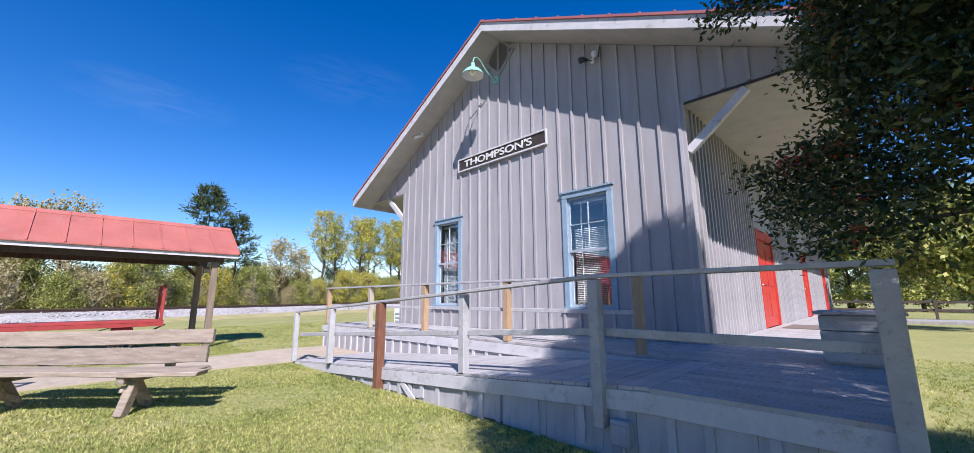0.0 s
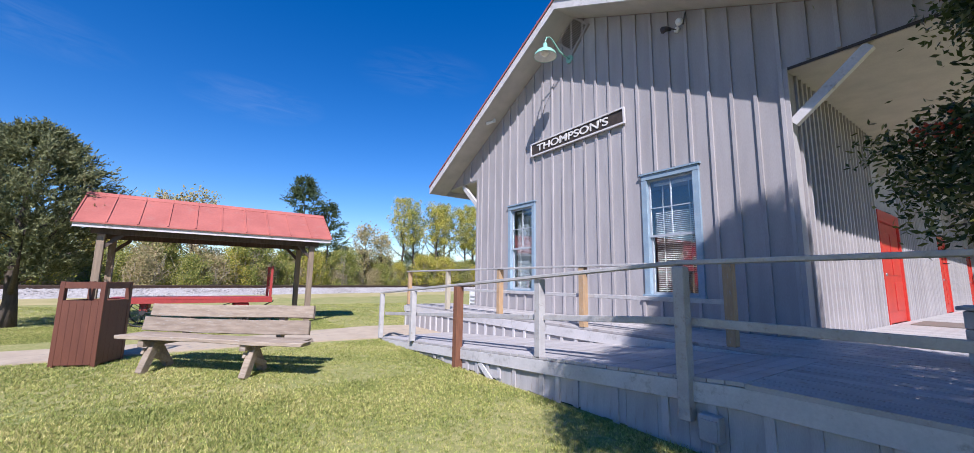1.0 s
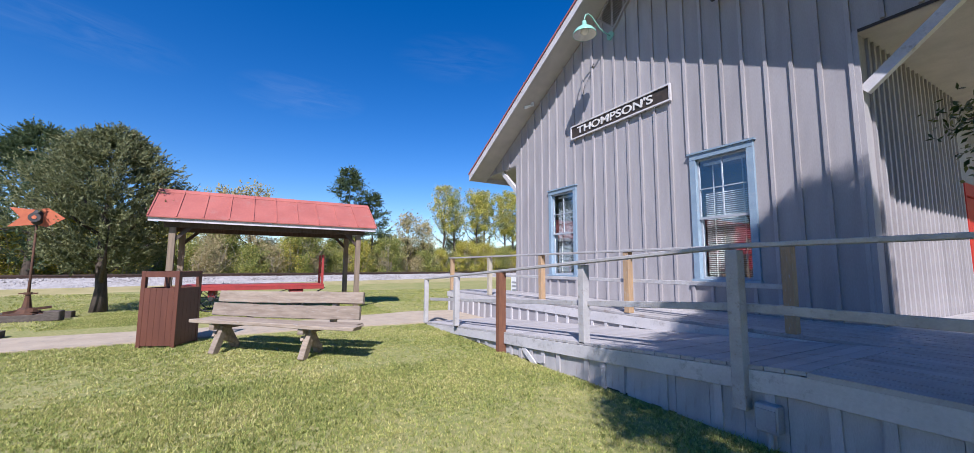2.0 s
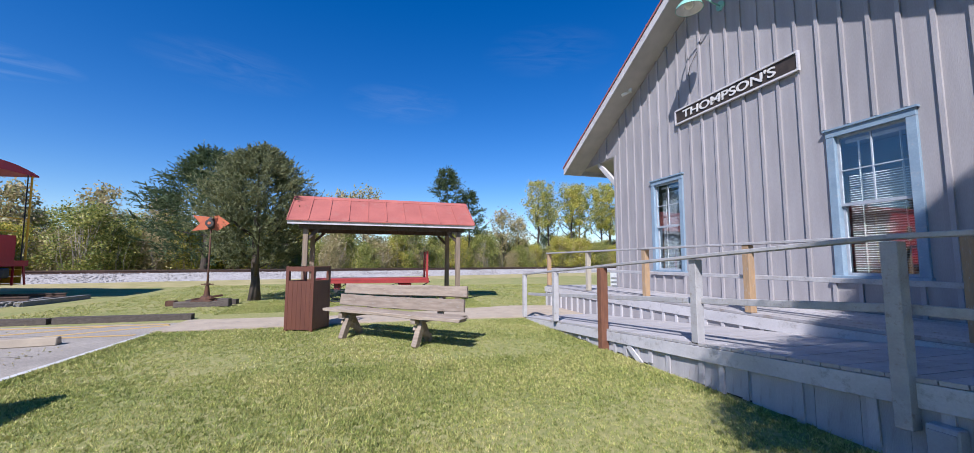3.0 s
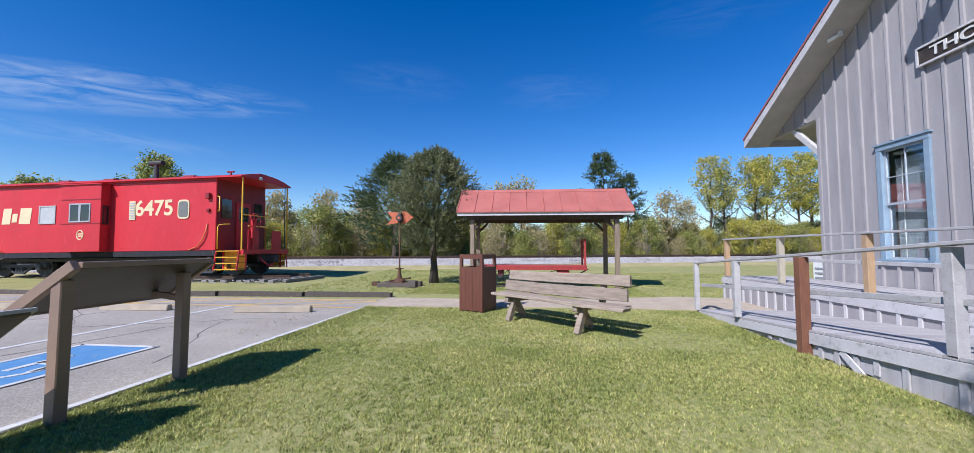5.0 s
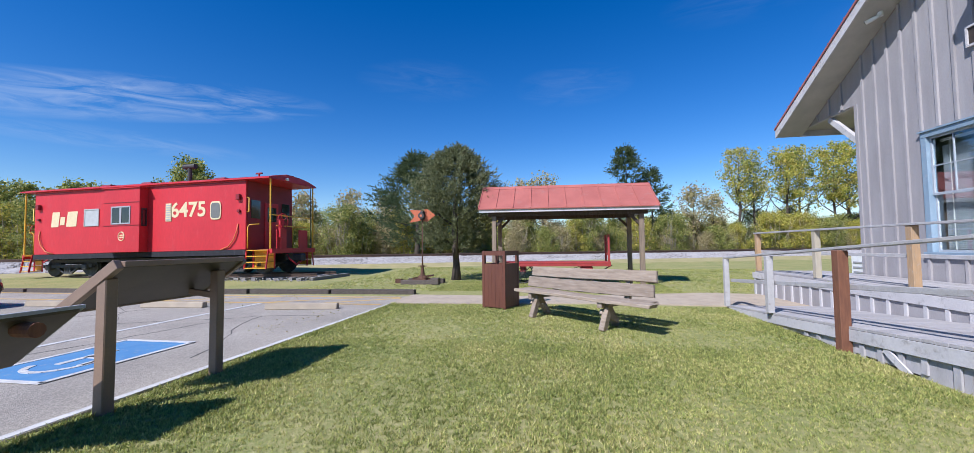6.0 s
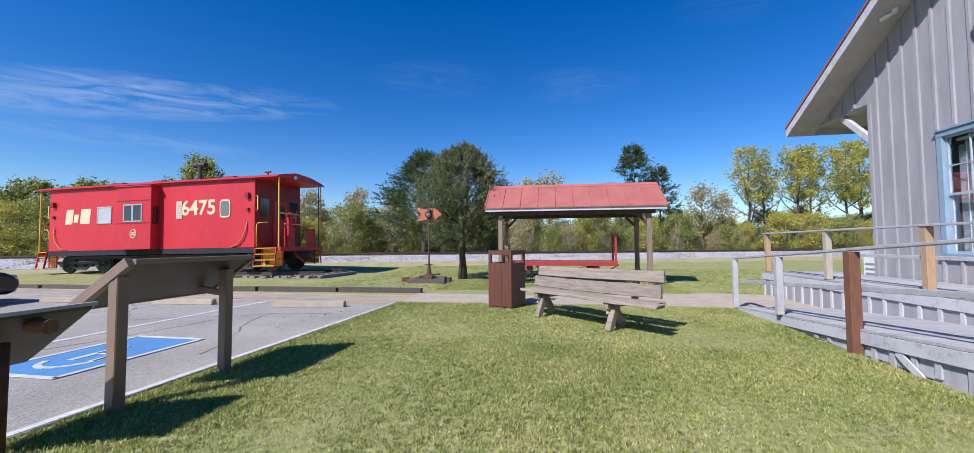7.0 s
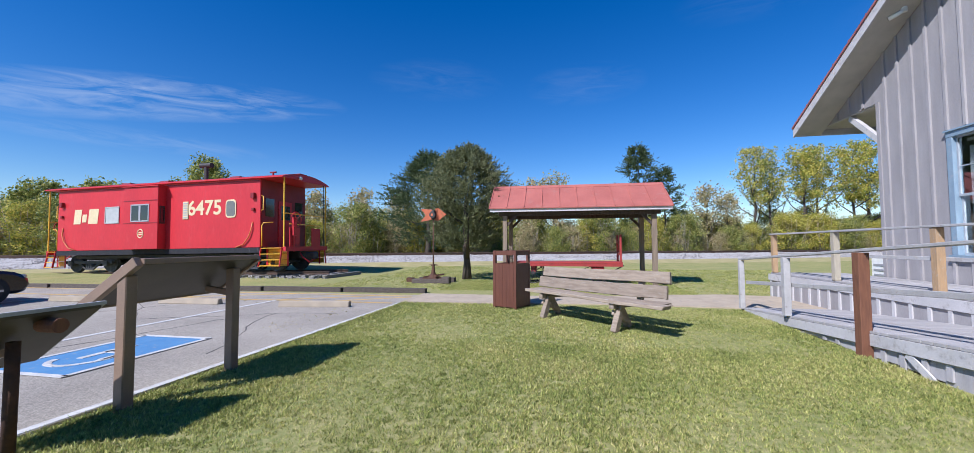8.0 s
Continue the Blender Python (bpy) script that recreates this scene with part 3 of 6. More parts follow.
PITCH, PITCH_R = (PZ - 4.62) / TIP, 0.508      # slopes towards the railway and over the porch
OVER = 0.68                         # gable overhang


def roof_z(x):
    return PZ - abs(x - PX) * (PITCH if x < PX else PITCH_R)


WIN = [(-6.72, -5.63, 1.10, 3.45), (-2.48, -1.38, 1.10, 3.45)]      # window openings with their casings
DOORS = [(4.35, 6.2), (11.4, 12.7), (17.8, 19.0)]

wall = thing("wall_gable", "grey board-and-batten gable wall of the depot", "wall", kind="structure")
g = Geo()
GX = (PZ - 0.22 - ZS) / PITCH          # where the gable boarding meets the soffit
cut = sorted({PX - GX, XL, XR, PX + TIP - 0.05, PX, *[a for w4 in WIN for a in w4[:2]]})
for a, b in zip(cut[:-1], cut[1:]):
    lo = 0.3 if XL <= a < XR else ZS
    ta, tb = roof_z(a) - 0.22, roof_z(b) - 0.22
    hole = [w4 for w4 in WIN if abs(w4[0] - a) < 1e-6]
    spans = [(lo, lo, hole[0][2], hole[0][2]), (hole[0][3], hole[0][3], ta, tb)] if hole else [(lo, lo, ta, tb)]
    for z0, z1, z2, z3 in spans:
        part("boarding", Geo().prism([(a, z0), (b, z1), (b, z3), (a, z2)], "y", 0.0, 0.15), GREY, wall)
g = Geo()
dcut = [0.151] + [e for d in DOORS for e in d] + [YB]
for k in range(0, len(dcut), 2):
    g.box(-0.15, 0.0, dcut[k], dcut[k + 1], 0.3, 5.2)
for a, b in DOORS:
    g.box(-0.15, 0.0, a, b, ZF + 2.35, 5.2)
side = tagged(part("wall_porch", g, GREY), "grey board-and-batten wall along the porch", "wall", kind="structure")
tagged(part("wall_rear", Geo().box(XL + 0.15, XR - 0.15, YB - 0.15, YB, 0.3, 5.2), GREY), "grey rear wall of the depot", "wall", kind="structure")
tagged(part("wall_trackside", Geo().box(XL, XL + 0.15, 0.151, YB, 0.3, 5.2), GREY), "grey wall of the depot towards the railway", "wall", kind="structure")
tagged(part("floor", Geo().box(XL + 0.15, XR - 0.15, 0.15, YB - 0.15, ZF - 0.15, ZF), FLOORIN), "dark wooden floor inside the depot", "floor", kind="structure")
tagged(part("ceiling", Geo().box(XL + 0.15, XR - 0.15, 0.15, YB - 0.15, 4.3, 4.4), PLASTER), "plain plaster ceiling inside the depot", "ceiling", kind="structure")
tagged(part("wall_inner", Geo().box(XL + 0.15, XR - 0.15, 4.6, 4.7, ZF, 4.3), PLASTER), "plain partition inside the depot", "wall", kind="structure")

# roof with its fascias and soffits
roof = thing("roof", "faded red metal roof with pale grey fascias", "roof", kind="structure")
for sgn, nm in ((-1, "west"), (1, "east")):
    e = PX + sgn * TIP
    slope = PITCH if sgn < 0 else PITCH_R
    part("roof_sheet", Geo().prism([(PX, PZ), (e, PZ - TIP * slope), (e, PZ - TIP * slope + 0.05), (PX, PZ + 0.05)], "y", -OVER - 0.03, YB + 0.5), REDROOF, roof, "faded red metal sheeting")
    part("rake_board", Geo().prism([(PX, PZ - 0.004), (e, PZ - TIP * slope - 0.004), (e, PZ - TIP * slope - 0.23), (PX, PZ - 0.23)], "y", -OVER, -OVER + 0.04), WHITEGREY, roof, "pale grey bargeboard")
    part("rake_soffit", Geo().prism([(PX, PZ - 0.19), (e, PZ - TIP * slope - 0.19), (e, PZ - TIP * slope - 0.215), (PX, PZ - 0.215)], "y", -OVER + 0.041, -0.001), SOFFIT, roof)
    part("eave_board", Geo().box(e - 0.02, e + 0.02, -OVER + 0.04, YB + 0.5, PZ - TIP * slope - 0.21, PZ - TIP * slope - 0.01), WHITEGREY, roof)
    x0, x1 = (XL - 2.02, XL - 0.001) if sgn < 0 else (XR + 0.001, XR + 2.02)
    part("porch_soffit", Geo().box(x0, x1, 0.02, YB, ZS - 0.03, ZS), SOFFIT, roof, "pale painted porch ceiling")
    for k in range(12):
        sx = PX + sgn * (0.02 + k * 0.55)
        if abs(sx - PX) < TIP:
            part("seam", Geo().box(sx - 0.015, sx + 0.015, -OVER - 0.03, YB + 0.5, roof_z(sx) + 0.045, roof_z(sx) + 0.075), REDROOF, roof)
    for yy in (0.06, 5.3, 10.5, 15.7, 20.8):
        bx = XL if sgn < 0 else XR
        part("brace", Geo().beam((bx + sgn * 0.02, yy, 3.75), (bx + sgn * 0.92, yy, ZS - 0.06), 0.10, 0.13), WHITEGREY, roof, "pale diagonal eave brace")
    part("corner_board", Geo().box((XL if sgn < 0 else XR - 0.09), (XL + 0.09 if sgn < 0 else XR + 0.02), -0.025, -0.001, 0.3, ZS - 0.0), BATTEN, wall)
part("lintel", Geo().box(XR + 0.02, XR + 1.95, -0.012, -0.002, ZS - 0.03, ZS + 0.012), SIGNDARK, wall)

# battens of the gable and the porch wall
bx = XL + 0.28
while bx < XR + 1.9:
    lo, hi = (0.3, roof_z(bx) - 0.24) if bx < XR - 0.05 else (ZS + 0.03, roof_z(bx) - 0.24)
    hit = [w4 for w4 in WIN if w4[0] - 0.05 < bx < w4[1] + 0.05]
    for a, b in ([(lo, hit[0][2] - 0.02), (hit[0][3] + 0.05, hi)] if hit else [(lo, hi)]):
        if b - a > 0.1:
            part("batten", Geo().box(-0.026, 0.026, -0.036, 0.001, a, b), BATTEN, wall, at=pose(bx, 0, 0))
    bx += 0.35
for bx in (XL - 0.4, XL - 0.85, XL - 1.3, XL - 1.75):
    if roof_z(bx) - 0.24 > ZS + 0.1:
        part("batten", Geo().box(-0.026, 0.026, -0.036, 0.001, ZS + 0.02, roof_z(bx) - 0.24), BATTEN, wall, at=pose(bx, 0, 0))
low_batten = Geo().box(0.001, 0.036, -0.026, 0.026, 0.3, ZS - 0.03).mesh("batten", BATTEN)
by = 0.3
while by < YB:
    if not any(a - 0.15 < by < b + 0.15 for a, b in DOORS):
        piece("batten", low_batten, side, pose(0, by, 0))
    by += 0.205

# red porch doors
for k, (a, b) in enumerate(DOORS, 1):
    d = thing("door_%d" % k, "bright red panelled door on the porch, closed", "door", kind="structure")
    part("door_leaf", Geo().box(-0.06, -0.012, a + 0.08, b - 0.08, ZF, ZF + 2.1), REDDOOR, d, bevel=0.004)
    for z0, z1 in ((0.25, 0.85), (1.0, 1.9)):
        for y0, y1 in ((a + 0.2, (a + b) / 2 - 0.06), ((a + b) / 2 + 0.06, b - 0.2)):
            part("door_panel", Geo().box(-0.011, 0.002, y0, y1, ZF + z0, ZF + z1), REDDOOR, d, bevel=0.004)
    part("door_frame", Geo().box(-0.10, 0.03, a, a + 0.08, ZF, ZF + 2.35).box(-0.10, 0.03, b - 0.08, b, ZF, ZF + 2.35).box(-0.10, 0.03, a + 0.08, b - 0.08, ZF + 2.12, ZF + 2.35), REDDOOR, d)
    part("handle", Geo().tube([(-0.02, a + 0.16, ZF + 1.0), (0.04, a + 0.16, ZF + 1.0)], 0.03, 10), RIM, d, smooth=True)
ob = tagged(part("door_mat", Geo().box(0.25, 1.55, 4.7, 6.2, 0.0, 0.018), MAT, at=pose(0, 0, ZF + 0.002)), "brown fibre mat in front of the red door", "mat")


def window(k, x0, x1, z0, z1):
    w0 = thing("window_%d" % k, "tall double-hung window with a pale blue casing", "window", kind="structure")
    t = 0.105
    part("casing", Geo().box(x0 - 0.01, x0 + t, -0.045, 0.10, z0 + 0.06, z1 - t), BLUETRIM, w0, "pale blue painted casing", bevel=0.004)
    part("casing", Geo().box(x1 - t, x1 + 0.01, -0.045, 0.10, z0 + 0.06, z1 - t), BLUETRIM, w0, bevel=0.004)
    part("head_casing", Geo().box(x0 - 0.01, x1 + 0.01, -0.05, 0.10, z1 - t, z1), BLUETRIM, w0, bevel=0.004)
    part("drip_cap", Geo().box(x0 - 0.04, x1 + 0.04, -0.075, 0.0, z1, z1 + 0.03), BLUETRIM, w0)
    part("window_sill", Geo().box(x0 - 0.03, x1 + 0.03, -0.09, 0.10, z0, z0 + 0.06), BLUETRIM, w0, bevel=0.004)
    a, b, zm = x0 + t, x1 - t, z0 + 0.06 + (z1 - t - z0 - 0.06) * 0.5
    for nm, s0, s1, yo in (("upper_sash", zm - 0.02, z1 - t, 0.02), ("lower_sash", z0 + 0.06, zm + 0.03, 0.055)):
        s4 = part(nm, Geo().box(a, a + 0.034, yo, yo + 0.035, s0, s1).box(b - 0.034, b, yo, yo + 0.035, s0, s1).box(a + 0.034, b - 0.034, yo, yo + 0.035, s0, s0 + 0.045).box(a + 0.034, b - 0.034, yo, yo + 0.035, s1 - 0.036, s1), SASH, w0, "white painted sash")
        m0, h0 = (a + b) / 2, (s0 + s1) / 2
        if nm == "upper_sash":
            part("glazing_bar", Geo().box(m0 - 0.009, m0 + 0.009, yo + 0.002, yo + 0.03, s0 + 0.045, s1 - 0.036), SASH, s4)
            part("glazing_bar", Geo().box(a + 0.034, b - 0.034, yo + 0.004, yo + 0.028, h0 - 0.009, h0 + 0.009), SASH, s4)
        gl = part("pane", Geo().box(a + 0.03, b - 0.03, yo + 0.014, yo + 0.019, s0 + 0.04, s1 - 0.03), GLASS, s4, "dark reflecting glass")
        gl.visible_shadow = False
    bl = thing("window_blind", "slatted blind hanging behind the window panes, cream or toned like reflected sky", "blind", pose(m0, 0.2, 0))
    part("headrail", Geo().box(a - m0 + 0.02, b - m0 - 0.02, -0.02, 0.02, z1 - 0.2, z1 - 0.15), BLIND, bl)
    # window 1: slats nearly closed, their colour imitating sky mirrored in the glass
    sl = Geo().box(a - m0 + 0.03, b - m0 - 0.03, -0.018, 0.018, -0.001, 0.001, pose(0, 0, 0, 74 if k == 1 else 28)).mesh("slat", SKYBLIND if k == 1 else BLIND)
    zz = z0 + 0.1
    while zz < z1 - (0.30 if k == 1 else 0.72):
        piece("slat", sl, bl, pose(0, 0, zz))
        zz += 0.036
    part("ladder_cord", Geo().box(-0.26, -0.255, -0.02, 0.02, z0 + 0.1, z1 - 0.2).box(0.255, 0.26, -0.02, 0.02, z0 + 0.1, z1 - 0.2), BLIND, bl)


for k, w4 in enumerate(WIN, 1):
    window(k, *w4)

# gable vent, lamp, cameras, name sign
vent = thing("gable_vent", "diamond-set louvred attic vent in the gable peak", "vent", pose(-4.22, -0.03, 7.42, 0, 45, 0))
part("frame", Geo().box(-.36, -.31, -.03, .03, -.36, .36).box(.31, .36, -.03, .03, -.36, .36).box(-.31, .31, -.03, .03, -.36, -.31).box(-.31, .31, -.03, .03, .31, .36), GREY, vent)
part("backing", Geo().box(-.31, .31, .01, .025, -.31, .31), SIGNDARK, vent)
for k in range(13):
    h = -0.378 + 0.063 * k
    half = 0.43 - abs(h)
    sl = Geo().box(-half, half, -0.022, 0.0, -0.006, 0.006, pose(0, 0, 0, 35)).mesh("slat", GREY)
    piece("slat", sl, vent, pose(-0.7071 * h, 0.0, 0.7071 * h, 0, -45, 0))

lamp = thing("gooseneck_lamp", "mint green enamel gooseneck barn lamp on the gable", "lamp", pose(-4.33, -0.005, 6.82))
part("wall_plate", Geo().tube([(0, 0, 0), (0, -0.05, 0)], 0.10, 16), GREENENAMEL, lamp, smooth=False)
neck = [(0, -0.04, 0.0), (-0.01, -0.18, 0.03), (-0.03, -0.34, 0.10), (-0.04, -0.48, 0.24), (-0.05, -0.58, 0.34), (-0.05, -0.67, 0.36), (-0.05, -0.75, 0.32), (-0.05, -0.79, 0.23), (-0.05, -0.80, 0.12)]
part("gooseneck", Geo().tube(neck, 0.018, 8), GREENENAMEL, lamp, smooth=True)
prof2 = [(0.045, 0.15), (0.055, 0.06), (0.10, 0.01), (0.19, -0.05), (0.25, -0.12), (0.265, -0.17), (0.272, -0.18)]
g = Geo()
for rr, z in prof2:
    g.v += [(-0.05 + rr * math.cos(math.tau * j / 24), -0.80 + rr * math.sin(math.tau * j / 24), z) for j in range(24)]
g.f = [(i * 24 + j, i * 24 + (j + 1) % 24, (i + 1) * 24 + (j + 1) % 24, (i + 1) * 24 + j) for i in range(len(prof2) - 1) for j in range(24)]
ob = part("shade", g, GREENENAMEL, lamp, "mint green bell shade", smooth=True)
sd = ob.modifiers.new("wall", 'SOLIDIFY')
sd.thickness = 0.008
g = Geo()
for rr, z in [(0.03, -0.03), (0.085, -0.03), (0.175, -0.072), (0.235, -0.135), (0.258, -0.182)]:
    g.v += [(-0.05 + rr * math.cos(math.tau * j / 24), -0.80 + rr * math.sin(math.tau * j / 24), z) for j in range(24)]
g.f = [(i * 24 + j, i * 24 + (j + 1) % 24, (i + 1) * 24 + (j + 1) % 24, (i + 1) * 24 + j) for i in range(4) for j in range(24)]
part("shade_lining", g, WHITE, lamp, "white enamel inside of the shade", smooth=True)
g = Geo().tube([(-0.05, -0.80, -0.02), (-0.05, -0.80, -0.12), (-0.05, -0.80, -0.18)], [0.07, 0.10, 0.03], 14)
part("globe", g, LAMPGLASS, lamp, "frosted glass globe", smooth=True)

cable = part("lamp_cable", Geo().tube([(-4.9, -0.03, 6.4), (-5.02, -0.032, 6.15), (-5.25, -0.03, 5.9), (-5.33, -0.03, 5.62)], 0.008, 5), BLACK)
tagged(cable, "loose dark cable on the gable boards", "cable")


def wall_camera(x, z, two, y=-0.03):
    c = thing("security_camera", "small white wall camera under the gable eave" if not two else "pair of dark floodlights on the gable wall", "camera" if not two else "floodlight", pose(x, y, z))
    part("base", Geo().tube([(0, 0.03, 0), (0, -0.02, 0)] if two else [(0, -0.03, 0.1), (0, -0.03, 0.0)], 0.05, 12), WHITE, c)
    if two:
        for dx, mtl in ((-0.13, BLACK), (0.12, WHITE)):
            part("arm", Geo().tube([(0, -0.02, 0), (dx * 0.6, -0.08, 0.03)], 0.012, 6), mtl, c)
            part("lamp_head", Geo().tube([(dx * 0.6, -0.07, 0.03), (dx, -0.14, 0.03), (dx * 1.3, -0.2, 0.0)], [0.03, 0.05, 0.065], 12), mtl, c, smooth=True)
        part("aerial", Geo().tube([(0.14, -0.03, 0.02), (0.2, -0.05, 0.22)], 0.012, 6), BLACK, c)
    else:
        part("body", Geo().tube([(0, -0.04, 0.02), (-0.08, -0.12, -0.01), (-0.16, -0.2, -0.04)], [0.03, 0.045, 0.045], 12), WHITE, c, smooth=True)
        part("lens", Geo().tube([(-0.16, -0.2, -0.04), (-0.165, -0.205, -0.042)], 0.03, 10), BLACK, c)


wall_camera(-7.22, 6.10, False, -0.2)
wall_camera(-1.62, 6.12, True)

SX0, SX1, SZ0, SZ1 = -5.71, -2.82, 4.68, 4.99
sign = thing("station_sign", "long dark name board with raised white letters and frame", "sign", pose((SX0 + SX1) / 2, -0.03, (SZ0 + SZ1) / 2))
hw, hh = (SX1 - SX0) / 2, (SZ1 - SZ0) / 2
part("board", Geo().box(-hw, hw, -0.03, 0.0, -hh, hh), SIGNDARK, sign)
part("frame", Geo().box(-hw - .02, hw + .02, -0.055, 0.0, hh - 0.01, hh + 0.025).box(-hw - .02, hw + .02, -0.055, 0.0, -hh - 0.025, -hh + 0.01).box(-hw - .02, -hw + .012, -0.055, 0.0, -hh + 0.01, hh - 0.01).box(hw - .012, hw + .02, -0.055, 0.0, -hh + 0.01, hh - 0.01), WHITEGREY, sign, "weathered white frame")
lettering("lettering", "THOMPSON'S", 0.25, 0.008, SIGNWHITE, sign, pose(-0.08, -0.04, 0.0, 90, 0, 0), 0.004, 1.48)

# ---------------------------------------------------------------- decks, ramp and railings
Y0, YI = -3.5, -1.75                 # outer face of the ramp, edge of the upper deck
RX0, RX1 = -6.95, 0.55                # foot and head of the ramp


def ramp_z(x):
    return 0.07 + (ZF - 0.07) * min(1, max(0, (x - RX0) / (RX1 - RX0)))


deck = thing("porch_deck", "worn pale grey painted boards of porch and landing", "deck", kind="structure")
ramp = thing("ramp", "worn pale grey painted wooden wheelchair ramp", "ramp", kind="structure")
board_w = 0.14
# landing boards run across the front, in front of the building corner
yy = Y0 - 0.03
k = 0
while yy < -0.03:
    x_left = RX1 + 0.06 if yy < YI - 0.05 else -9.7
    part("board", Geo().box(x_left, 2.1, yy, yy + board_w - 0.008, ZF - 0.035, ZF + 0.002 * ((k * 7) % 3)), DECK, deck)
    yy += board_w
    k += 1
yy = -0.03
pb = Geo().box(0.03, 2.1, 0, board_w - 0.008, ZF - 0.035, ZF).mesh("board", DECK)
while yy < YB:
    piece("board", pb, deck, pose(0, yy, 0.002 * random.random()))
    yy += board_w
xx = RX0
k = 0
while xx < RX1 - 0.02:
    z = ramp_z(xx + 0.07)
    part("board", Geo().box(-0.066, 0.066, Y0 - 0.03, YI - 0.005, -0.03, 0.0), DECK, ramp, at=Matrix.Translation((xx + 0.07, 0, z + 0.001 * (k % 3))) @ pose(0, 0, 0, 0, -math.degrees(math.atan((ZF - 0.07) / (RX1 - RX0))), 0))
    xx += board_w
    k += 1
# outer fascia, skirt boards and battens
g = Geo().prism([(RX0, ramp_z(RX0) - 0.16), (RX1, ZF - 0.2), (2.1, ZF - 0.2), (2.1, ZF - 0.035), (RX1, ZF - 0.035), (RX0, ramp_z(RX0) - 0.035)], "y", Y0 - 0.03, Y0 + 0.01)
part("fascia", g, WHITEGREY, ramp, bevel=0.004)
# added near-black sheet: stands in for the shade seen through the board gaps
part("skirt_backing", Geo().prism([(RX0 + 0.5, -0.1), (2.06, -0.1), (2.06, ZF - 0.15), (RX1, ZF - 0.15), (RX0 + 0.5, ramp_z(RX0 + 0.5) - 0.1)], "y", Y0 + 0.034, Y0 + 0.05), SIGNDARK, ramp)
rng = random.Random(8)
xx = RX0 + 0.55
while xx < 2.05:
    wide = min(rng.uniform(0.27, 0.34), 2.08 - xx)
    foot, za, zb = rng.uniform(-0.03, 0.035), min(ramp_z(xx), ZF) - 0.12, min(ramp_z(xx + wide), ZF) - 0.12
    part("skirt_board", Geo().prism([(0.002, foot), (wide - 0.002, foot + rng.uniform(-0.012, 0.012)), (wide - 0.002, zb), (0.002, za)], "y", 0.0, 0.018), SKIRT, ramp, at=pose(xx, Y0 + 0.012 + rng.uniform(0, 0.005), 0))
    xx += wide
xx = RX0 + 0.9
while xx < 2.08:
    top = min(ramp_z(xx), ZF) - 0.19
    part("skirt_batten", Geo().box(-0.033, 0.033, -0.02, 0.0, rng.uniform(-0.05, 0.05), top), SKIRT, ramp, at=pose(xx, Y0 + 0.010, 0, 0, rng.uniform(-1.5, 1.5), 0))
    xx += rng.choice((0.27, 0.33, 0.40, 0.52))
part("loose_board", Geo().beam((-2.95, Y0 - 0.01, 0.18), (-2.62, Y0 - 0.02, -0.02), 0.02, 0.08), WHITEGREY, ramp)
part("side_skirt", Geo().box(2.06, 2.085, Y0 + 0.03, YB, -0.1, ZF - 0.036), GREY, deck)
# face of the upper deck over the ramp
part("upper_fascia", Geo().box(-9.7, 0.4, YI - 0.03, YI, ZF - 0.19, ZF - 0.036), WHITEGREY, deck)
part("upper_skirt", Geo().box(-9.7, 0.3, YI + 0.002, YI + 0.02, -0.1, ZF - 0.036), GREY, deck)
part("end_skirt", Geo().box(-9.7, -9.68, YI + 0.02, 0.0, -0.1, ZF - 0.036), GREY, deck)
xx = -9.6
ub = Geo().box(-0.03, 0.03, -0.02, 0.001, -0.05, ZF - 0.19).mesh("skirt_batten", WHITEGREY)
while xx < 0:
    piece("skirt_batten", ub, deck, pose(xx, YI, 0))
    xx += 0.33

outer = thing("ramp_railing", "weathered pale grey wooden railing along the ramp", "railing")
for x, top, bot, wd, mtl in ((-6.87, 1.04, 0.06, 0.09, RAILP), (-5.2, 1.145, 0.20, 0.10, RAILP), (-3.51, 1.262, -0.05, 0.12, BROWNPOST), (-1.68, 1.385, 0.44, 0.10, RAILP), (0.17, 1.5, 0.25, 0.10, RAILP), (2.06, 1.5, -0.05, 0.12, RAILP)):
    ob = part("post", Geo().box(-wd / 2, wd / 2, -wd / 2, wd / 2, bot, top), mtl, outer, "brown wooden post" if mtl is BROWNPOST else "", bevel=0.006, at=pose(x, Y0 - (0.05 if bot < 0.35 else -0.02), 0))
part("top_rail", Geo().beam((-6.97, Y0, 1.062), (0.15, Y0, 1.535), 0.14, 0.035), RAILP, outer, bevel=0.004)
part("top_rail", Geo().beam((0.15, Y0, 1.535), (2.12, Y0, 1.54), 0.14, 0.035), RAILP, outer, bevel=0.004)
part("mid_rail", Geo().beam((-6.87, Y0 + 0.05, 0.595), (0.16, Y0 + 0.05, 1.035), 0.04, 0.065), RAILP, outer, bevel=0.004)
part("mid_rail", Geo().beam((0.16, Y0 + 0.05, 1.035), (2.05, Y0 + 0.05, 1.035), 0.04, 0.07), RAILP, outer, bevel=0.004)

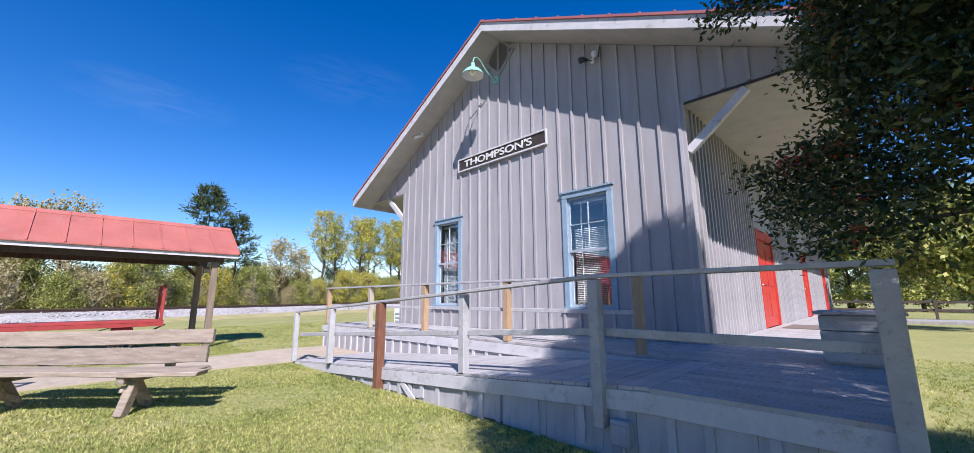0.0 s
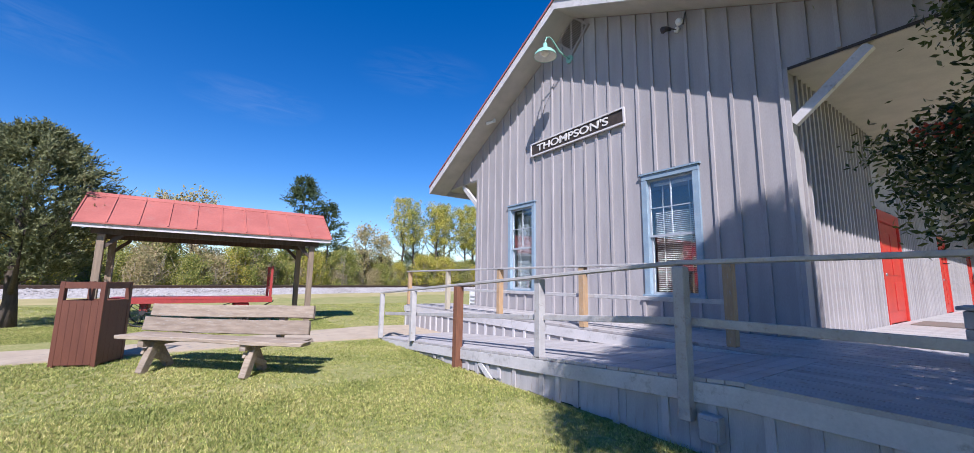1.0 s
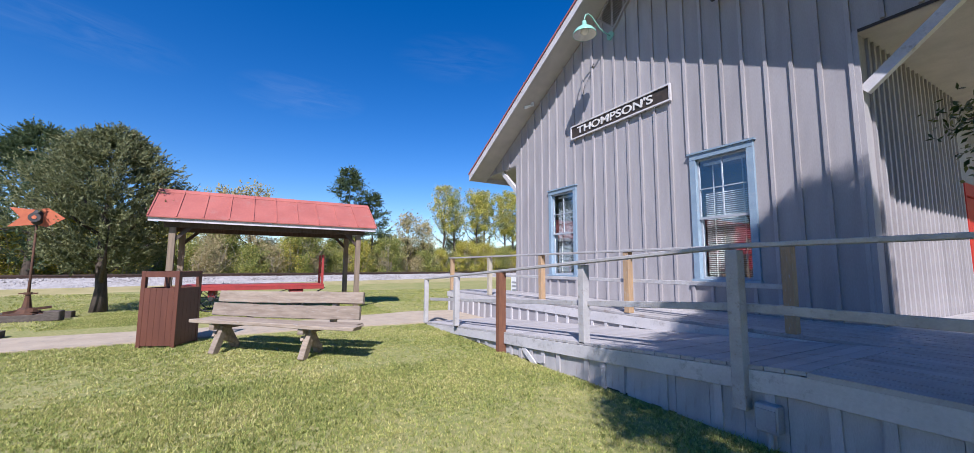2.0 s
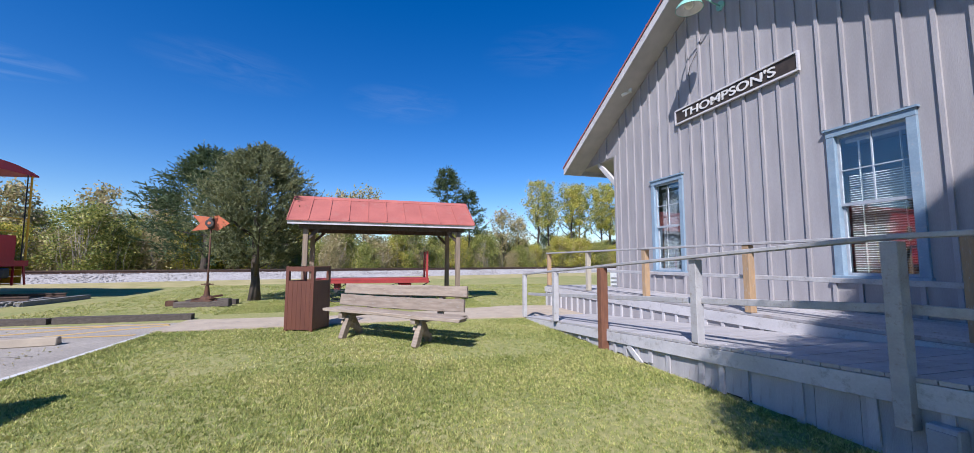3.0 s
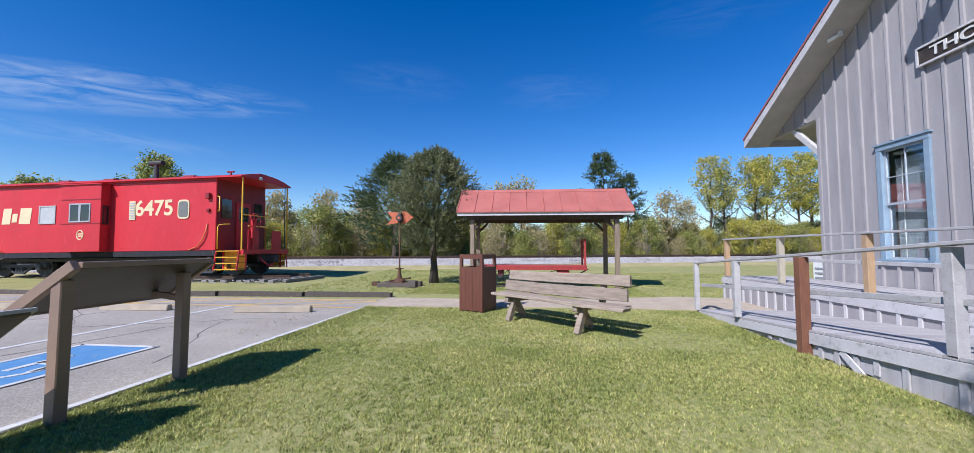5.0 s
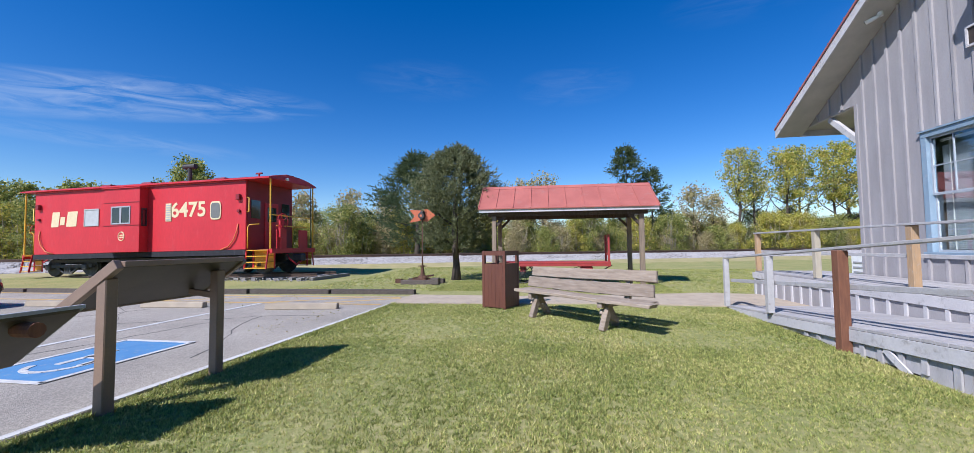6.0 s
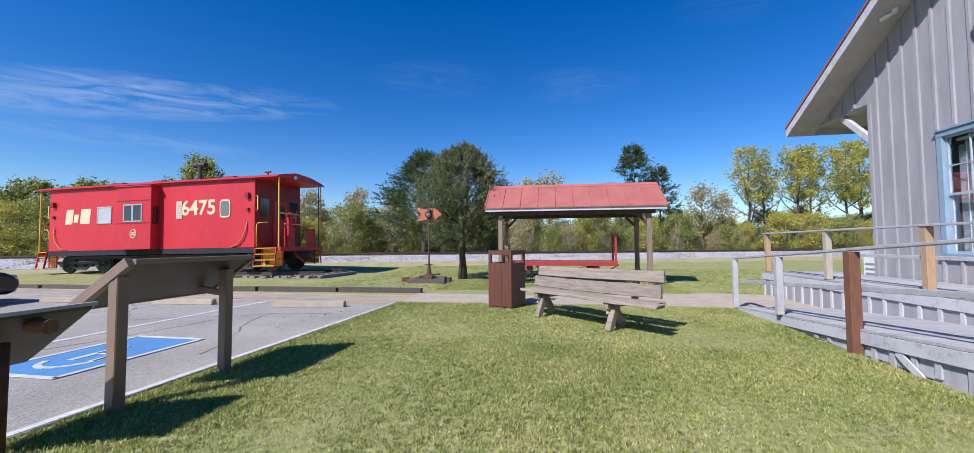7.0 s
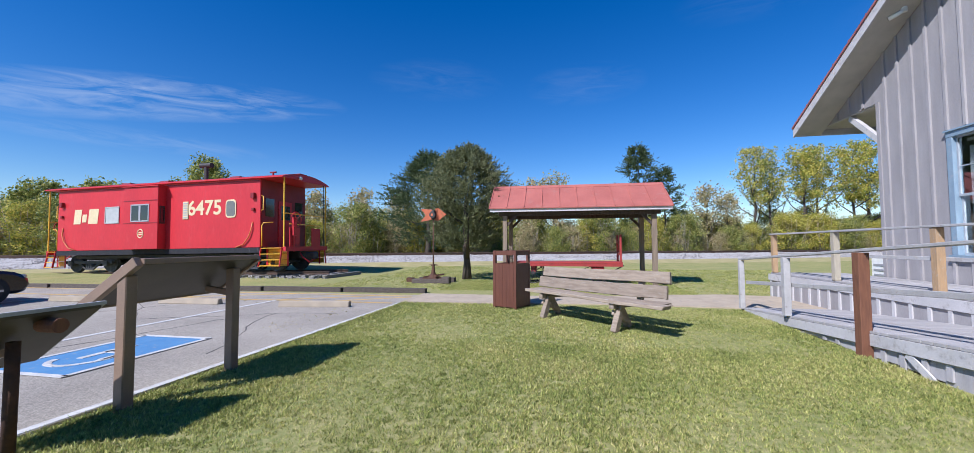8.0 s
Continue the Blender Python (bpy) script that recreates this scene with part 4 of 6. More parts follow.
inner = thing("deck_railing", "weathered wooden railing with raw pine posts on the upper deck", "railing")
for x, mtl in ((-9.58, YELLOWPOST), (-7.18, PALEPINE), (-4.91, YELLOWPOST), (-2.58, YELLOWPOST), (-0.27, YELLOWPOST)):
    part("post", Geo().box(-0.055, 0.055, -0.055, 0.055, ZF + 0.004, 1.61), mtl, inner, bevel=0.006, at=pose(x, YI + 0.08, 0))
part("top_rail", Geo().beam((-9.68, YI + 0.08, 1.63), (-0.15, YI + 0.08, 1.63), 0.14, 0.035), RAILP, inner, bevel=0.004)
part("mid_rail", Geo().beam((-9.58, YI + 0.15, 1.14), (-0.27, YI + 0.15, 1.14), 0.035, 0.06), RAILP, inner, bevel=0.004)

ob = thing("meter_box", "small grey electrical box on the ramp skirting", "electrical box", pose(0.36, Y0 - 0.0, 0.14))
part("box", Geo().box(-0.08, 0.08, -0.10, 0.0, 0.0, 0.2), UTIL, ob, bevel=0.008)
part("conduit", Geo().tube([(0, -0.05, -0.14), (0, -0.05, 0.0)], 0.018, 8), UTIL, ob)
part("cover", Geo().box(-0.07, 0.07, -0.112, -0.1005, 0.02, 0.17), UTIL, ob, bevel=0.003)

pl = thing("planter_box", "weathered grey plank box standing on the porch deck", "planter", pose(1.82, -0.76, ZF + 0.004))
for k in range(3):
    for s4 in (-1, 1):
        part("plank", Geo().box(-0.33, 0.33, s4 * 0.3 - 0.02, s4 * 0.3 + 0.02, 0.03 + 0.165 * k, 0.185 + 0.165 * k), RAILP, pl, bevel=0.004)
        part("plank", Geo().box(s4 * 0.31 - 0.02, s4 * 0.31 + 0.02, -0.279, 0.279, 0.03 + 0.165 * k, 0.185 + 0.165 * k), RAILP, pl, bevel=0.004)
part("lid", Geo().box(-0.37, 0.37, -0.36, 0.36, 0.525, 0.56), RAILP, pl, bevel=0.005)
part("base", Geo().box(-0.28, 0.28, -0.27, 0.27, 0.0, 0.03), RAILP, pl)

ac = thing("outdoor_unit", "pale box-shaped unit beside the depot corner", "unit", pose(-10.6, 1.9, ground_z(-10.6, 1.9)))
part("casing", Geo().box(-0.5, 0.5, -0.4, 0.4, 0.05, 1.0), WHITE, ac, bevel=0.02)
part("plinth", Geo().box(-0.55, 0.55, -0.45, 0.45, -0.1, 0.05), CONCRETE, ac)
for k in range(5):
    part("louvre", Geo().box(-0.4, 0.4, -0.415, -0.401, 0.2 + 0.14 * k, 0.25 + 0.14 * k), UTIL, ac)

# ---------------------------------------------------------------- bench, bin
bench = thing("park_bench", "weathered grey plank bench with splayed legs on the lawn", "bench", pose(-5.12, -6.75, 0.0, 0, 0, 48))


def worn_plank(x0, x1, y0, y1, z0, z1, seed, m=None):
    """A long board, a little bowed, with uneven edges and split ends."""
    rp, g5, n5 = random.Random(seed), Geo(), 12
    for k5 in range(n5 + 1):
        f5 = k5 / n5
        xa = x0 + (x1 - x0) * f5
        sag = 0.012 * math.sin(f5 * math.pi * 1.3 + seed)
        for yy5, zz5 in ((y0, z0), (y1, z0), (y1, z1), (y0, z1)):
            jx = rp.uniform(-0.03, 0.03) if k5 in (0, n5) else 0
            q5 = Vector((xa + jx, yy5 + rp.uniform(-.004, .004), zz5 + sag + rp.uniform(-.006, .006)))
            g5.v.append(tuple(m @ q5 if m else q5))
    for k5 in range(n5):
        for c5 in range(4):
            a5, b5 = k5 * 4 + c5, k5 * 4 + (c5 + 1) % 4
            g5.f.append((a5, b5, b5 + 4, a5 + 4))
    g5.f += [(3, 2, 1, 0), tuple(n5 * 4 + c5 for c5 in range(4))]
    return g5


part("seat_plank", worn_plank(-1.20, 1.62, -0.33, -0.10, 0.455, 0.51, 1), OLDWOOD, bench, bevel=0.006)
part("seat_plank", worn_plank(-1.26, 1.50, -0.08, 0.16, 0.45, 0.505, 2), OLDWOOD, bench, bevel=0.006)
part("back_plank", worn_plank(-1.36, 1.37, -0.028, 0.028, 0.0, 0.205, 3, pose(0, 0.23, 0.52, -10)), OLDWOOD, bench, bevel=0.006)
part("back_plank", worn_plank(-1.28, 1.42, -0.028, 0.028, 0.0, 0.185, 4, pose(0, 0.275, 0.75, -10)), OLDWOOD, bench, bevel=0.006)
for x in (-0.78, 0.78):
    part("front_leg", Geo().beam((x, -0.28, 0.0), (x + 0.02, -0.13, 0.40), 0.11, 0.10, (1, 0, 0)), OLDWOOD, bench, bevel=0.008)
    part("rear_leg", Geo().beam((x - 0.12, 0.28, 0.0), (x - 0.12, 0.02, 0.40), 0.11, 0.09, (1, 0, 0)), OLDWOOD, bench, bevel=0.008)
    part("leg_brace", Geo().beam((x - 0.05, -0.24, 0.30), (x - 0.05, 0.22, 0.10), 0.045, 0.08), OLDWOOD, bench, bevel=0.004)
    part("seat_bearer", Geo().beam((x - 0.04, -0.30, 0.405), (x - 0.04, 0.33, 0.40), 0.09, 0.09), OLDWOOD, bench, bevel=0.004)
    part("back_support", Geo().beam((x + 0.10, 0.275, 0.36), (x + 0.10, 0.375, 0.90), 0.08, 0.09, (1, 0, 0)), OLDWOOD, bench, bevel=0.004)

binx = thing("litter_bin", "brown boarded litter bin with slot openings on the lawn", "bin", pose(-6.71, -8.27, 0.0, 0, 0, -25))
H, W2 = 1.25, 0.295
for rz in (0, 90, 180, 270):
    m = pose(0, 0, 0, 0, 0, rz)
    part("corner_post", Geo().box(W2 - 0.06, W2 + 0.005, -W2 - 0.005, -W2 + 0.06, 0.0, H), BIN, binx, at=m, bevel=0.004)
    for k in range(5):
        w1 = (2 * W2 - 0.12) / 5
        part("board", Geo().box(-W2 + 0.06 + k * w1, -W2 + 0.06 + (k + 1) * w1 - 0.003, -W2, -W2 + 0.02, 0.03, H - 0.28), BIN, binx, at=m)
    part("head_board", Geo().box(-W2 + 0.06, W2 - 0.06, -W2 + 0.001, -W2 + 0.022, H - 0.1, H - 0.005), BIN, binx, at=m)
part("liner", Geo().box(-0.24, -0.225, -0.24, 0.24, 0.02, 0.86).box(0.225, 0.24, -0.24, 0.24, 0.02, 0.86).box(-0.225, 0.225, -0.24, -0.225, 0.02, 0.86).box(-0.225, 0.225, 0.225, 0.24, 0.02, 0.86).box(-0.24, 0.24, -0.24, 0.24, 0.02, 0.04), BLACK, binx)

# ---------------------------------------------------------------- shelter and baggage wagon
gz = ground_z(-12.5, -6.5)
shed = thing("shelter", "open timber shelter with a faded red metal roof", "shelter", pose(-12.55, -6.68, 0, 0, 0, 1.5))
EH, RH, EX, HL = 2.60, 3.50, 1.32, 2.98
for sgn in (-1, 1):
    part("roof_sheet", Geo().prism([(0, RH), (sgn * EX, EH), (sgn * EX, EH + 0.03), (0, RH + 0.03)], "y", -HL, HL), SHEDROOF, shed, "faded red standing-seam metal")
    for k in range(11):
        yy = -HL + 0.02 + k * (2 * HL - 0.04) / 10
        part("seam", Geo().beam((sgn * 0.01, yy, RH + 0.04), (sgn * EX, yy, EH + 0.04), 0.03, 0.03), SHEDROOF, shed)
    part("fascia", Geo().box(sgn * (EX - 0.06) - 0.012, sgn * (EX - 0.06) + 0.012, -HL + 0.03, HL - 0.03, EH - 0.10, EH + 0.0), WHITEGREY, shed, "pale grey fascia board")
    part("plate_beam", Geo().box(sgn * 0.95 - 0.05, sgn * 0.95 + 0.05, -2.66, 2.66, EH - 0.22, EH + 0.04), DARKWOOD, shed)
    for yy in (-2.46, 2.46):
        part("post", Geo().box(sgn * 0.95 - 0.075, sgn * 0.95 + 0.075, yy - 0.075, yy + 0.075, gz - 0.1, EH - 0.22), POSTWOOD, shed, bevel=0.008)
        s5 = -1 if yy > 0 else 1
        part("knee_brace", Geo().beam((sgn * 0.95, yy, EH - 0.6), (sgn * 0.95, yy + s5 * 0.38, EH - 0.22), 0.07, 0.09), DARKWOOD, shed)
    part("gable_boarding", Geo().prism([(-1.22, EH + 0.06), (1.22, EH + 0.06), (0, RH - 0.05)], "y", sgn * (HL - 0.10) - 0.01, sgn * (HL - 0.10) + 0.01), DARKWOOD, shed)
part("ridge_cap", Geo().prism([(-0.14, RH - 0.06), (0, RH + 0.04), (0.14, RH - 0.06), (0.14, RH - 0.045), (0, RH + 0.06), (-0.14, RH - 0.045)], "y", -HL - 0.005, HL + 0.005), SHEDROOF, shed)
for k in range(7):
    yy = -2.6 + k * 5.2 / 6
    for sgn in (-1, 1):
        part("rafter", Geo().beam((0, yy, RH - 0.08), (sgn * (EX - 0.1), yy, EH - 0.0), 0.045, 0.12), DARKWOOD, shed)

wag = thing("baggage_wagon", "old red flat baggage wagon with spoked iron wheels", "wagon", pose(-12.5, -7.0, gz, 0, 0, 0))
part("bed", Geo().box(-0.48, 0.48, -1.9, 1.85, 0.72, 0.78), WAGONRED, wag, bevel=0.006)
for sx in (-0.44, 0.44):
    part("side_sill", Geo().box(sx - 0.04, sx + 0.04, -1.9, 1.85, 0.62, 0.719), WAGONRED, wag)
for sx in (-0.4, 0.4):
    part("stake", Geo().box(sx - 0.035, sx + 0.035, 1.76, 1.83, 0.781, 1.72), WAGONRED, wag, bevel=0.006)
part("end_rail", Geo().box(-0.36, 0.36, 1.78, 1.81, 1.4, 1.5).box(-0.36, 0.36, 1.78, 1.81, 1.0, 1.1), WAGONRED, wag)
part("bolster", Geo().box(-0.42, 0.42, 0.85, 1.25, 0.48, 0.619), WAGONRED, wag, bevel=0.03)
part("rear_bolster", Geo().box(-0.35, 0.35, -1.28, -1.10, 0.40, 0.619), WAGONRED, wag, bevel=0.01)


def spoked_wheel(x, y, r, parent):
    w5 = part("wheel", Geo().tube([(x - 0.025, y, r), (x + 0.025, y, r)], 0.06, 12), BLACK, parent)
    ring = [(x, y + (r - 0.02) * math.cos(a), r + (r - 0.02) * math.sin(a)) for a in np.linspace(0, math.tau, 25)]
    part("rim", Geo().tube(ring, 0.02, 6, False), BLACK, w5, smooth=True)
    for k in range(10):
        a = math.tau * k / 10
        part("spoke", Geo().tube([(x, y + 0.05 * math.cos(a), r + 0.05 * math.sin(a)), (x, y + (r - 0.03) * math.cos(a), r + (r - 0.03) * math.sin(a))], 0.010, 5), BLACK, w5)


for sx in (-0.40, 0.40):
    spoked_wheel(sx, 1.05, 0.27, wag)
    spoked_wheel(sx, -1.2, 0.38, wag)
part("axle", Geo().tube([(-0.42, 1.05, 0.27), (0.42, 1.05, 0.27)], 0.025, 8).tube([(-0.42, -1.2, 0.38), (0.42, -1.2, 0.38)], 0.025, 8), BLACK, wag)
part("truss_rod", Geo().tube([(0.42, -0.9, 0.62), (0.42, -0.4, 0.46), (0.42, 0.3, 0.46), (0.42, 0.8, 0.62)], 0.012, 6), BLACK, wag)
part("drawbar", Geo().tube([(0, 1.3, 0.3), (0, 1.6, 0.45), (0, 1.95, 0.64)], 0.02, 6), BLACK, wag)

# ---------------------------------------------------------------- switch stand
sw = thing("switch_stand", "rusty railway switch stand with an orange arrow target", "switch stand", pose(-12.0, -11.88, ground_z(-12, -11.88)))
part("mast", Geo().tube([(0, 0, 0.45), (0, 0, 1.0), (0, 0, 2.45)], [0.035, 0.026, 0.022], 10), RUST, sw, smooth=True)
part("mast_foot", Geo().tube([(0, 0, 0.2), (0, 0, 0.36), (0, 0, 0.62)], [0.12, 0.08, 0.045], 10), RUST, sw)
part("collar", Geo().tube([(0, 0, 0.62), (0, 0, 0.67)], 0.08, 10).box(-0.03, 0.03, -0.16, 0.16, 0.63, 0.66), RUST, sw)
tgt = part("target", Geo().prism([(0.0, 2.32), (0.18, 2.28), (0.50, 2.52), (0.18, 2.76), (0.0, 2.72)], "x", -0.006, 0.006), ORANGE, sw, "faded orange arrow head")
part("tail", Geo().prism([(-0.02, 2.33), (-0.50, 2.26), (-0.30, 2.50), (-0.50, 2.74), (-0.02, 2.70)], "x", -0.004, 0.004), ORANGE, sw, "faded orange swallow tail")
part("lamp_body", Geo().tube([(0, 0, 2.33), (0, 0, 2.38), (0, 0, 2.62), (0, 0, 2.70)], [0.05, 0.10, 0.10, 0.05], 14), BLACK, sw, "black signal lamp")
hood = part("lens_hood", Geo().tube([(0.07, 0, 2.5), (0.17, 0, 2.5)], [0.10, 0.115], 16), BLACK, sw)
part("lens", Geo().tube([(0.171, 0, 2.5), (0.178, 0, 2.5)], 0.045, 14), ORANGE, hood)
part("gear_case", Geo().prism([(-0.3, 0.0), (0.3, 0.0), (0.2, 0.2), (-0.2, 0.22)], "y", -0.2, 0.2), RUST, sw, bevel=0.02)
part("throw_lever", Geo().beam((0.1, 0.1, 0.18), (0.35, 0.55, 0.14), 0.05, 0.03).box(0.30, 0.42, 0.5, 0.66, 0.05, 0.22), RUST, sw)
part("connecting_rod", Geo().tube([(0.0, -0.2, 0.12), (-0.1, -0.9, 0.1)], 0.03, 8).box(-0.22, 0.02, -1.05, -0.82, 0.0, 0.16), RUST, sw)
for k, (dx, dy, rz, ln) in enumerate(((0.35, 0.0, 4, 0.66), (-0.35, 0.05, -3, 0.7))):
    part("tie", Geo().box(-0.12, 0.12, -ln, ln, -0.05, 0.16), TIE, sw, bevel=0.01, at=pose(dx, dy, 0, 0, 0, rz))
part("plate", Geo().box(-0.45, 0.45, -0.26, 0.26, 0.161, 0.18), RUST, sw)
part("base_casting", Geo().tube([(0, 0, 0.18), (0, 0, 0.3)], [0.24, 0.13], 10).beam((-0.28, -0.2, 0.2), (0.28, 0.24, 0.26), 0.07, 0.08).beam((0.2, -0.32, 0.2), (-0.1, 0.4, 0.3), 0.05, 0.06), RUST, sw)
part("old_block", Geo().box(0.2, 0.5, 0.45, 0.75, 0.0, 0.24), TIE, sw, bevel=0.02)

# ---------------------------------------------------------------- caboose on its siding
siding = thing("siding_track", "short siding of rusty rails on old ties", "track", pose(-14.3, -25.35, -0.14, 0.8, 0, -1.2) @ pose(14.3, 25.35, 0), kind="structure")
rng = random.Random(11)
tie_mesh2 = Geo().box(-1.35, 1.35, -0.11, 0.11, -0.1, 0.10).mesh("tie", GREYTIE)
yy = -33.5
while yy < -16.8:
    piece("tie", tie_mesh2, siding, pose(-14.3 + rng.uniform(-.12, .12), yy, 0.06, 0, 0, rng.uniform(-2, 2)))
    yy += 0.52
for rx in (-13.58, -15.02):
    part("rail", Geo().box(rx - 0.035, rx + 0.035, -33.8, -17.0, 0.25, 0.29).box(rx - 0.01, rx + 0.01, -33.8, -17.0, 0.18, 0.25).box(rx - 0.06, rx + 0.06, -33.8, -17.0, 0.165, 0.18), STEEL, siding)
n = 2500
v0 = np.c_[nprng.uniform(-15.9, -12.3, n), nprng.uniform(-33, -16.8, n), nprng.uniform(0.0, 0.15, n)]
r = nprng.uniform(0.02, 0.05, n)
v = (v0[:, None, :] + oct_v[None] * r[:, None, None] * nprng.uniform(0.6, 1.2, (n, 6, 1))).reshape(-1, 3)
f = (oct_f[None] + 6 * np.arange(n)[:, None, None]).reshape(-1, 3)
leaf_part("gravel", v, f, BALLAST, siding, kind="stuff")

cab = thing("caboose", "red bay-window railway caboose with yellow steps and rails", "caboose", pose(-14.3, -25.35, 0.17, 0.8, 0, -1.2) @ Matrix.Diagonal((1, 1.05, 1, 1)))
# own axes: x across (the near side at +1.5), y along the car
Z0, Z1, ZT = 1.06, 4.10, 4.33     # floor line, eave, roof crown
BY = 5.35
part("body", Geo().box(-1.47, 1.47, -BY - 0.4, BY - 0.1, Z0, Z1), CABRED, cab, bevel=0.015)
n = 12
arc = [(1.62 - 3.24 * k / n, Z1 - 0.02 + (ZT - Z1 + 0.02) * (1 - (1 - 2 * k / n) ** 2)) for k in range(n + 1)]
part("roof", Geo().prism(arc + [(-1.62, Z1 - 0.07), (1.62, Z1 - 0.07)], "y", -6.42, 6.42), CABRED, cab, "red arched steel roof")
part("letter_board", Geo().box(1.471, 1.479, -BY - 0.38, BY - 0.12, Z1 - 0.16, Z1 - 0.13), CABDARK, cab)
part("side_sill", Geo().box(-1.45, 1.49, -BY - 0.4, BY - 0.1, Z0 - 0.22, Z0 - 0.001), SILL, cab, "black side sill with streaked dirt")
part("underframe", Geo().box(-1.0, 1.0, -BY, BY, Z0 - 0.4, Z0 - 0.261).box(-0.3, 0.3, -6.2, 6.2, Z0 - 0.5, Z0 - 0.2), BLACK, cab)
bay = part("bay_window", Geo().box(1.471, 1.86, -1.35, 0.50, Z0 + 0.02, Z1 - 0.20), CABRED, cab, "projecting side bay", bevel=0.01)
for z in (Z0 + 1.18, Z0 + 2.20):
    part("bay_rib", Geo().box(1.861, 1.875, -1.34, 0.49, z, z + 0.03), CABDARK, bay)
part("bay_roof", Geo().box(1.46, 1.92, -1.4, 0.56, Z1 - 0.199, Z1 - 0.16), CABRED, bay)


def car_window(name, x, y0, y1, z0, z1, mullion, frame_mat, glass_mat2, thick=0.03):
    w5 = part(name, Geo().box(x, x + thick, y0, y0 + 0.06, z0, z1).box(x, x + thick, y1 - 0.06, y1, z0, z1).box(x, x + thick, y0 + 0.06, y1 - 0.06, z0, z0 + 0.06).box(x, x + thick, y0 + 0.06, y1 - 0.06, z1 - 0.06, z1), frame_mat, cab, bevel=0.008)
    part("pane", Geo().box(x + 0.004, x + 0.012, y0 + 0.06, y1 - 0.06, z0 + 0.06, z1 - 0.06), glass_mat2, w5)
    if mullion:
        m0 = (y0 + y1) / 2
        part("mullion", Geo().box(x + 0.013, x + thick, m0 - 0.05, m0 + 0.05, z0 + 0.06, z1 - 0.06), frame_mat, w5)


DARKGLASS = mat("dark_glazing", (0.018, 0.02, 0.022), (0.012, 0.014, 0.016), 0.05, 3, 0.0, spec=0.8, vary=0)
DULLPANE = mat("dull_grey_pane", (0.17, 0.17, 0.155), (0.13, 0.13, 0.12), 0.3, 4, 0.03)
PALEBOARD = mat("pale_window_board", (0.42, 0.43, 0.42), (0.36, 0.37, 0.36), 0.5, 4, 0.05)
car_window("bay_sash", 1.862, -0.95, 0.05, Z0 + 1.25, Z0 + 2.05, True, UTIL, DARKGLASS, 0.022)
car_window("boarded_window", 1.472, -2.92, -2.10, Z0 + 1.25, Z0 + 2.05, False, PALEBOARD, PALEBOARD)
ob = part("rounded_window", Geo().prism([(3.84 + 0.26 * math.copysign(abs(math.cos(a)) ** 0.45, math.cos(a)), Z0 + 1.72 + 0.40 * math.copysign(abs(math.sin(a)) ** 0.45, math.sin(a))) for a in np.linspace(0, math.tau, 28, False)], "x", 1.472, 1.50), CREAM, cab, "cream-framed rounded window", bevel=0.006)
part("pane", Geo().prism([(3.84 + 0.215 * math.copysign(abs(math.cos(a)) ** 0.45, math.cos(a)), Z0 + 1.72 + 0.33 * math.copysign(abs(math.sin(a)) ** 0.45, math.sin(a))) for a in np.linspace(0, math.tau, 28, False)], "x", 1.501, 1.506), DULLPANE, ob)
ob = part("louvre_vent", Geo().box(1.472, 1.50, 1.40, 1.68, Z0 + 1.33, Z0 + 2.12), CREAM, cab, "cream louvred vent")
for k in range(7):
    part("vent_slat", Geo().box(1.501, 1.515, 1.43, 1.65, Z0 + 1.38 + 0.105 * k, Z0 + 1.43 + 0.105 * k), PALEBOARD, ob)
ob = part("bay_end_window", Geo().box(1.55, 1.78, 0.501, 0.52, Z0 + 1.15, Z0 + 1.95), BLACK, bay)
part("pane", Geo().box(1.585, 1.745, 0.521, 0.525, Z0 + 1.22, Z0 + 1.88), DARKGLASS, ob)
lettering("number", "6475", 0.90, 0.004, CREAM, cab, Matrix.Translation((1.478, 2.50, Z0 + 1.78)) @ pose(0, 0, 0, 90, 0, 90), 0.02, 0.98)
# plain shapes where the railway's initials and emblem stand
g = Geo()
for y0, y1 in ((-4.78, -4.36), (-3.92, -3.36)):
    g.prism([(y0, Z0 + 1.28), (y1, Z0 + 1.28), (y1 + 0.08, Z0 + 1.98), (y0 + 0.08, Z0 + 1.98)], "x", 1.473, 1.481)
g.prism([(-4.28, Z0 + 1.36), (-4.02, Z0 + 1.36), (-3.98, Z0 + 1.74), (-4.24, Z0 + 1.74)], "x", 1.473, 1.481)
part("initials_marking", g, CREAM, cab, "cream block marking")
part("emblem", Geo().tube([(1.866, -0.40 + 0.15 * math.cos(a), Z0 + 0.72 + 0.19 * math.sin(a)) for a in np.linspace(0, math.tau, 25)], 0.022, 6, False), CREAM, cab, "small round cream emblem")
part("emblem_band", Geo().box(1.862, 1.868, -0.50, -0.30, Z0 + 0.74, Z0 + 0.79).box(1.862, 1.868, -0.50, -0.30, Z0 + 0.65, Z0 + 0.70), CREAM, cab)
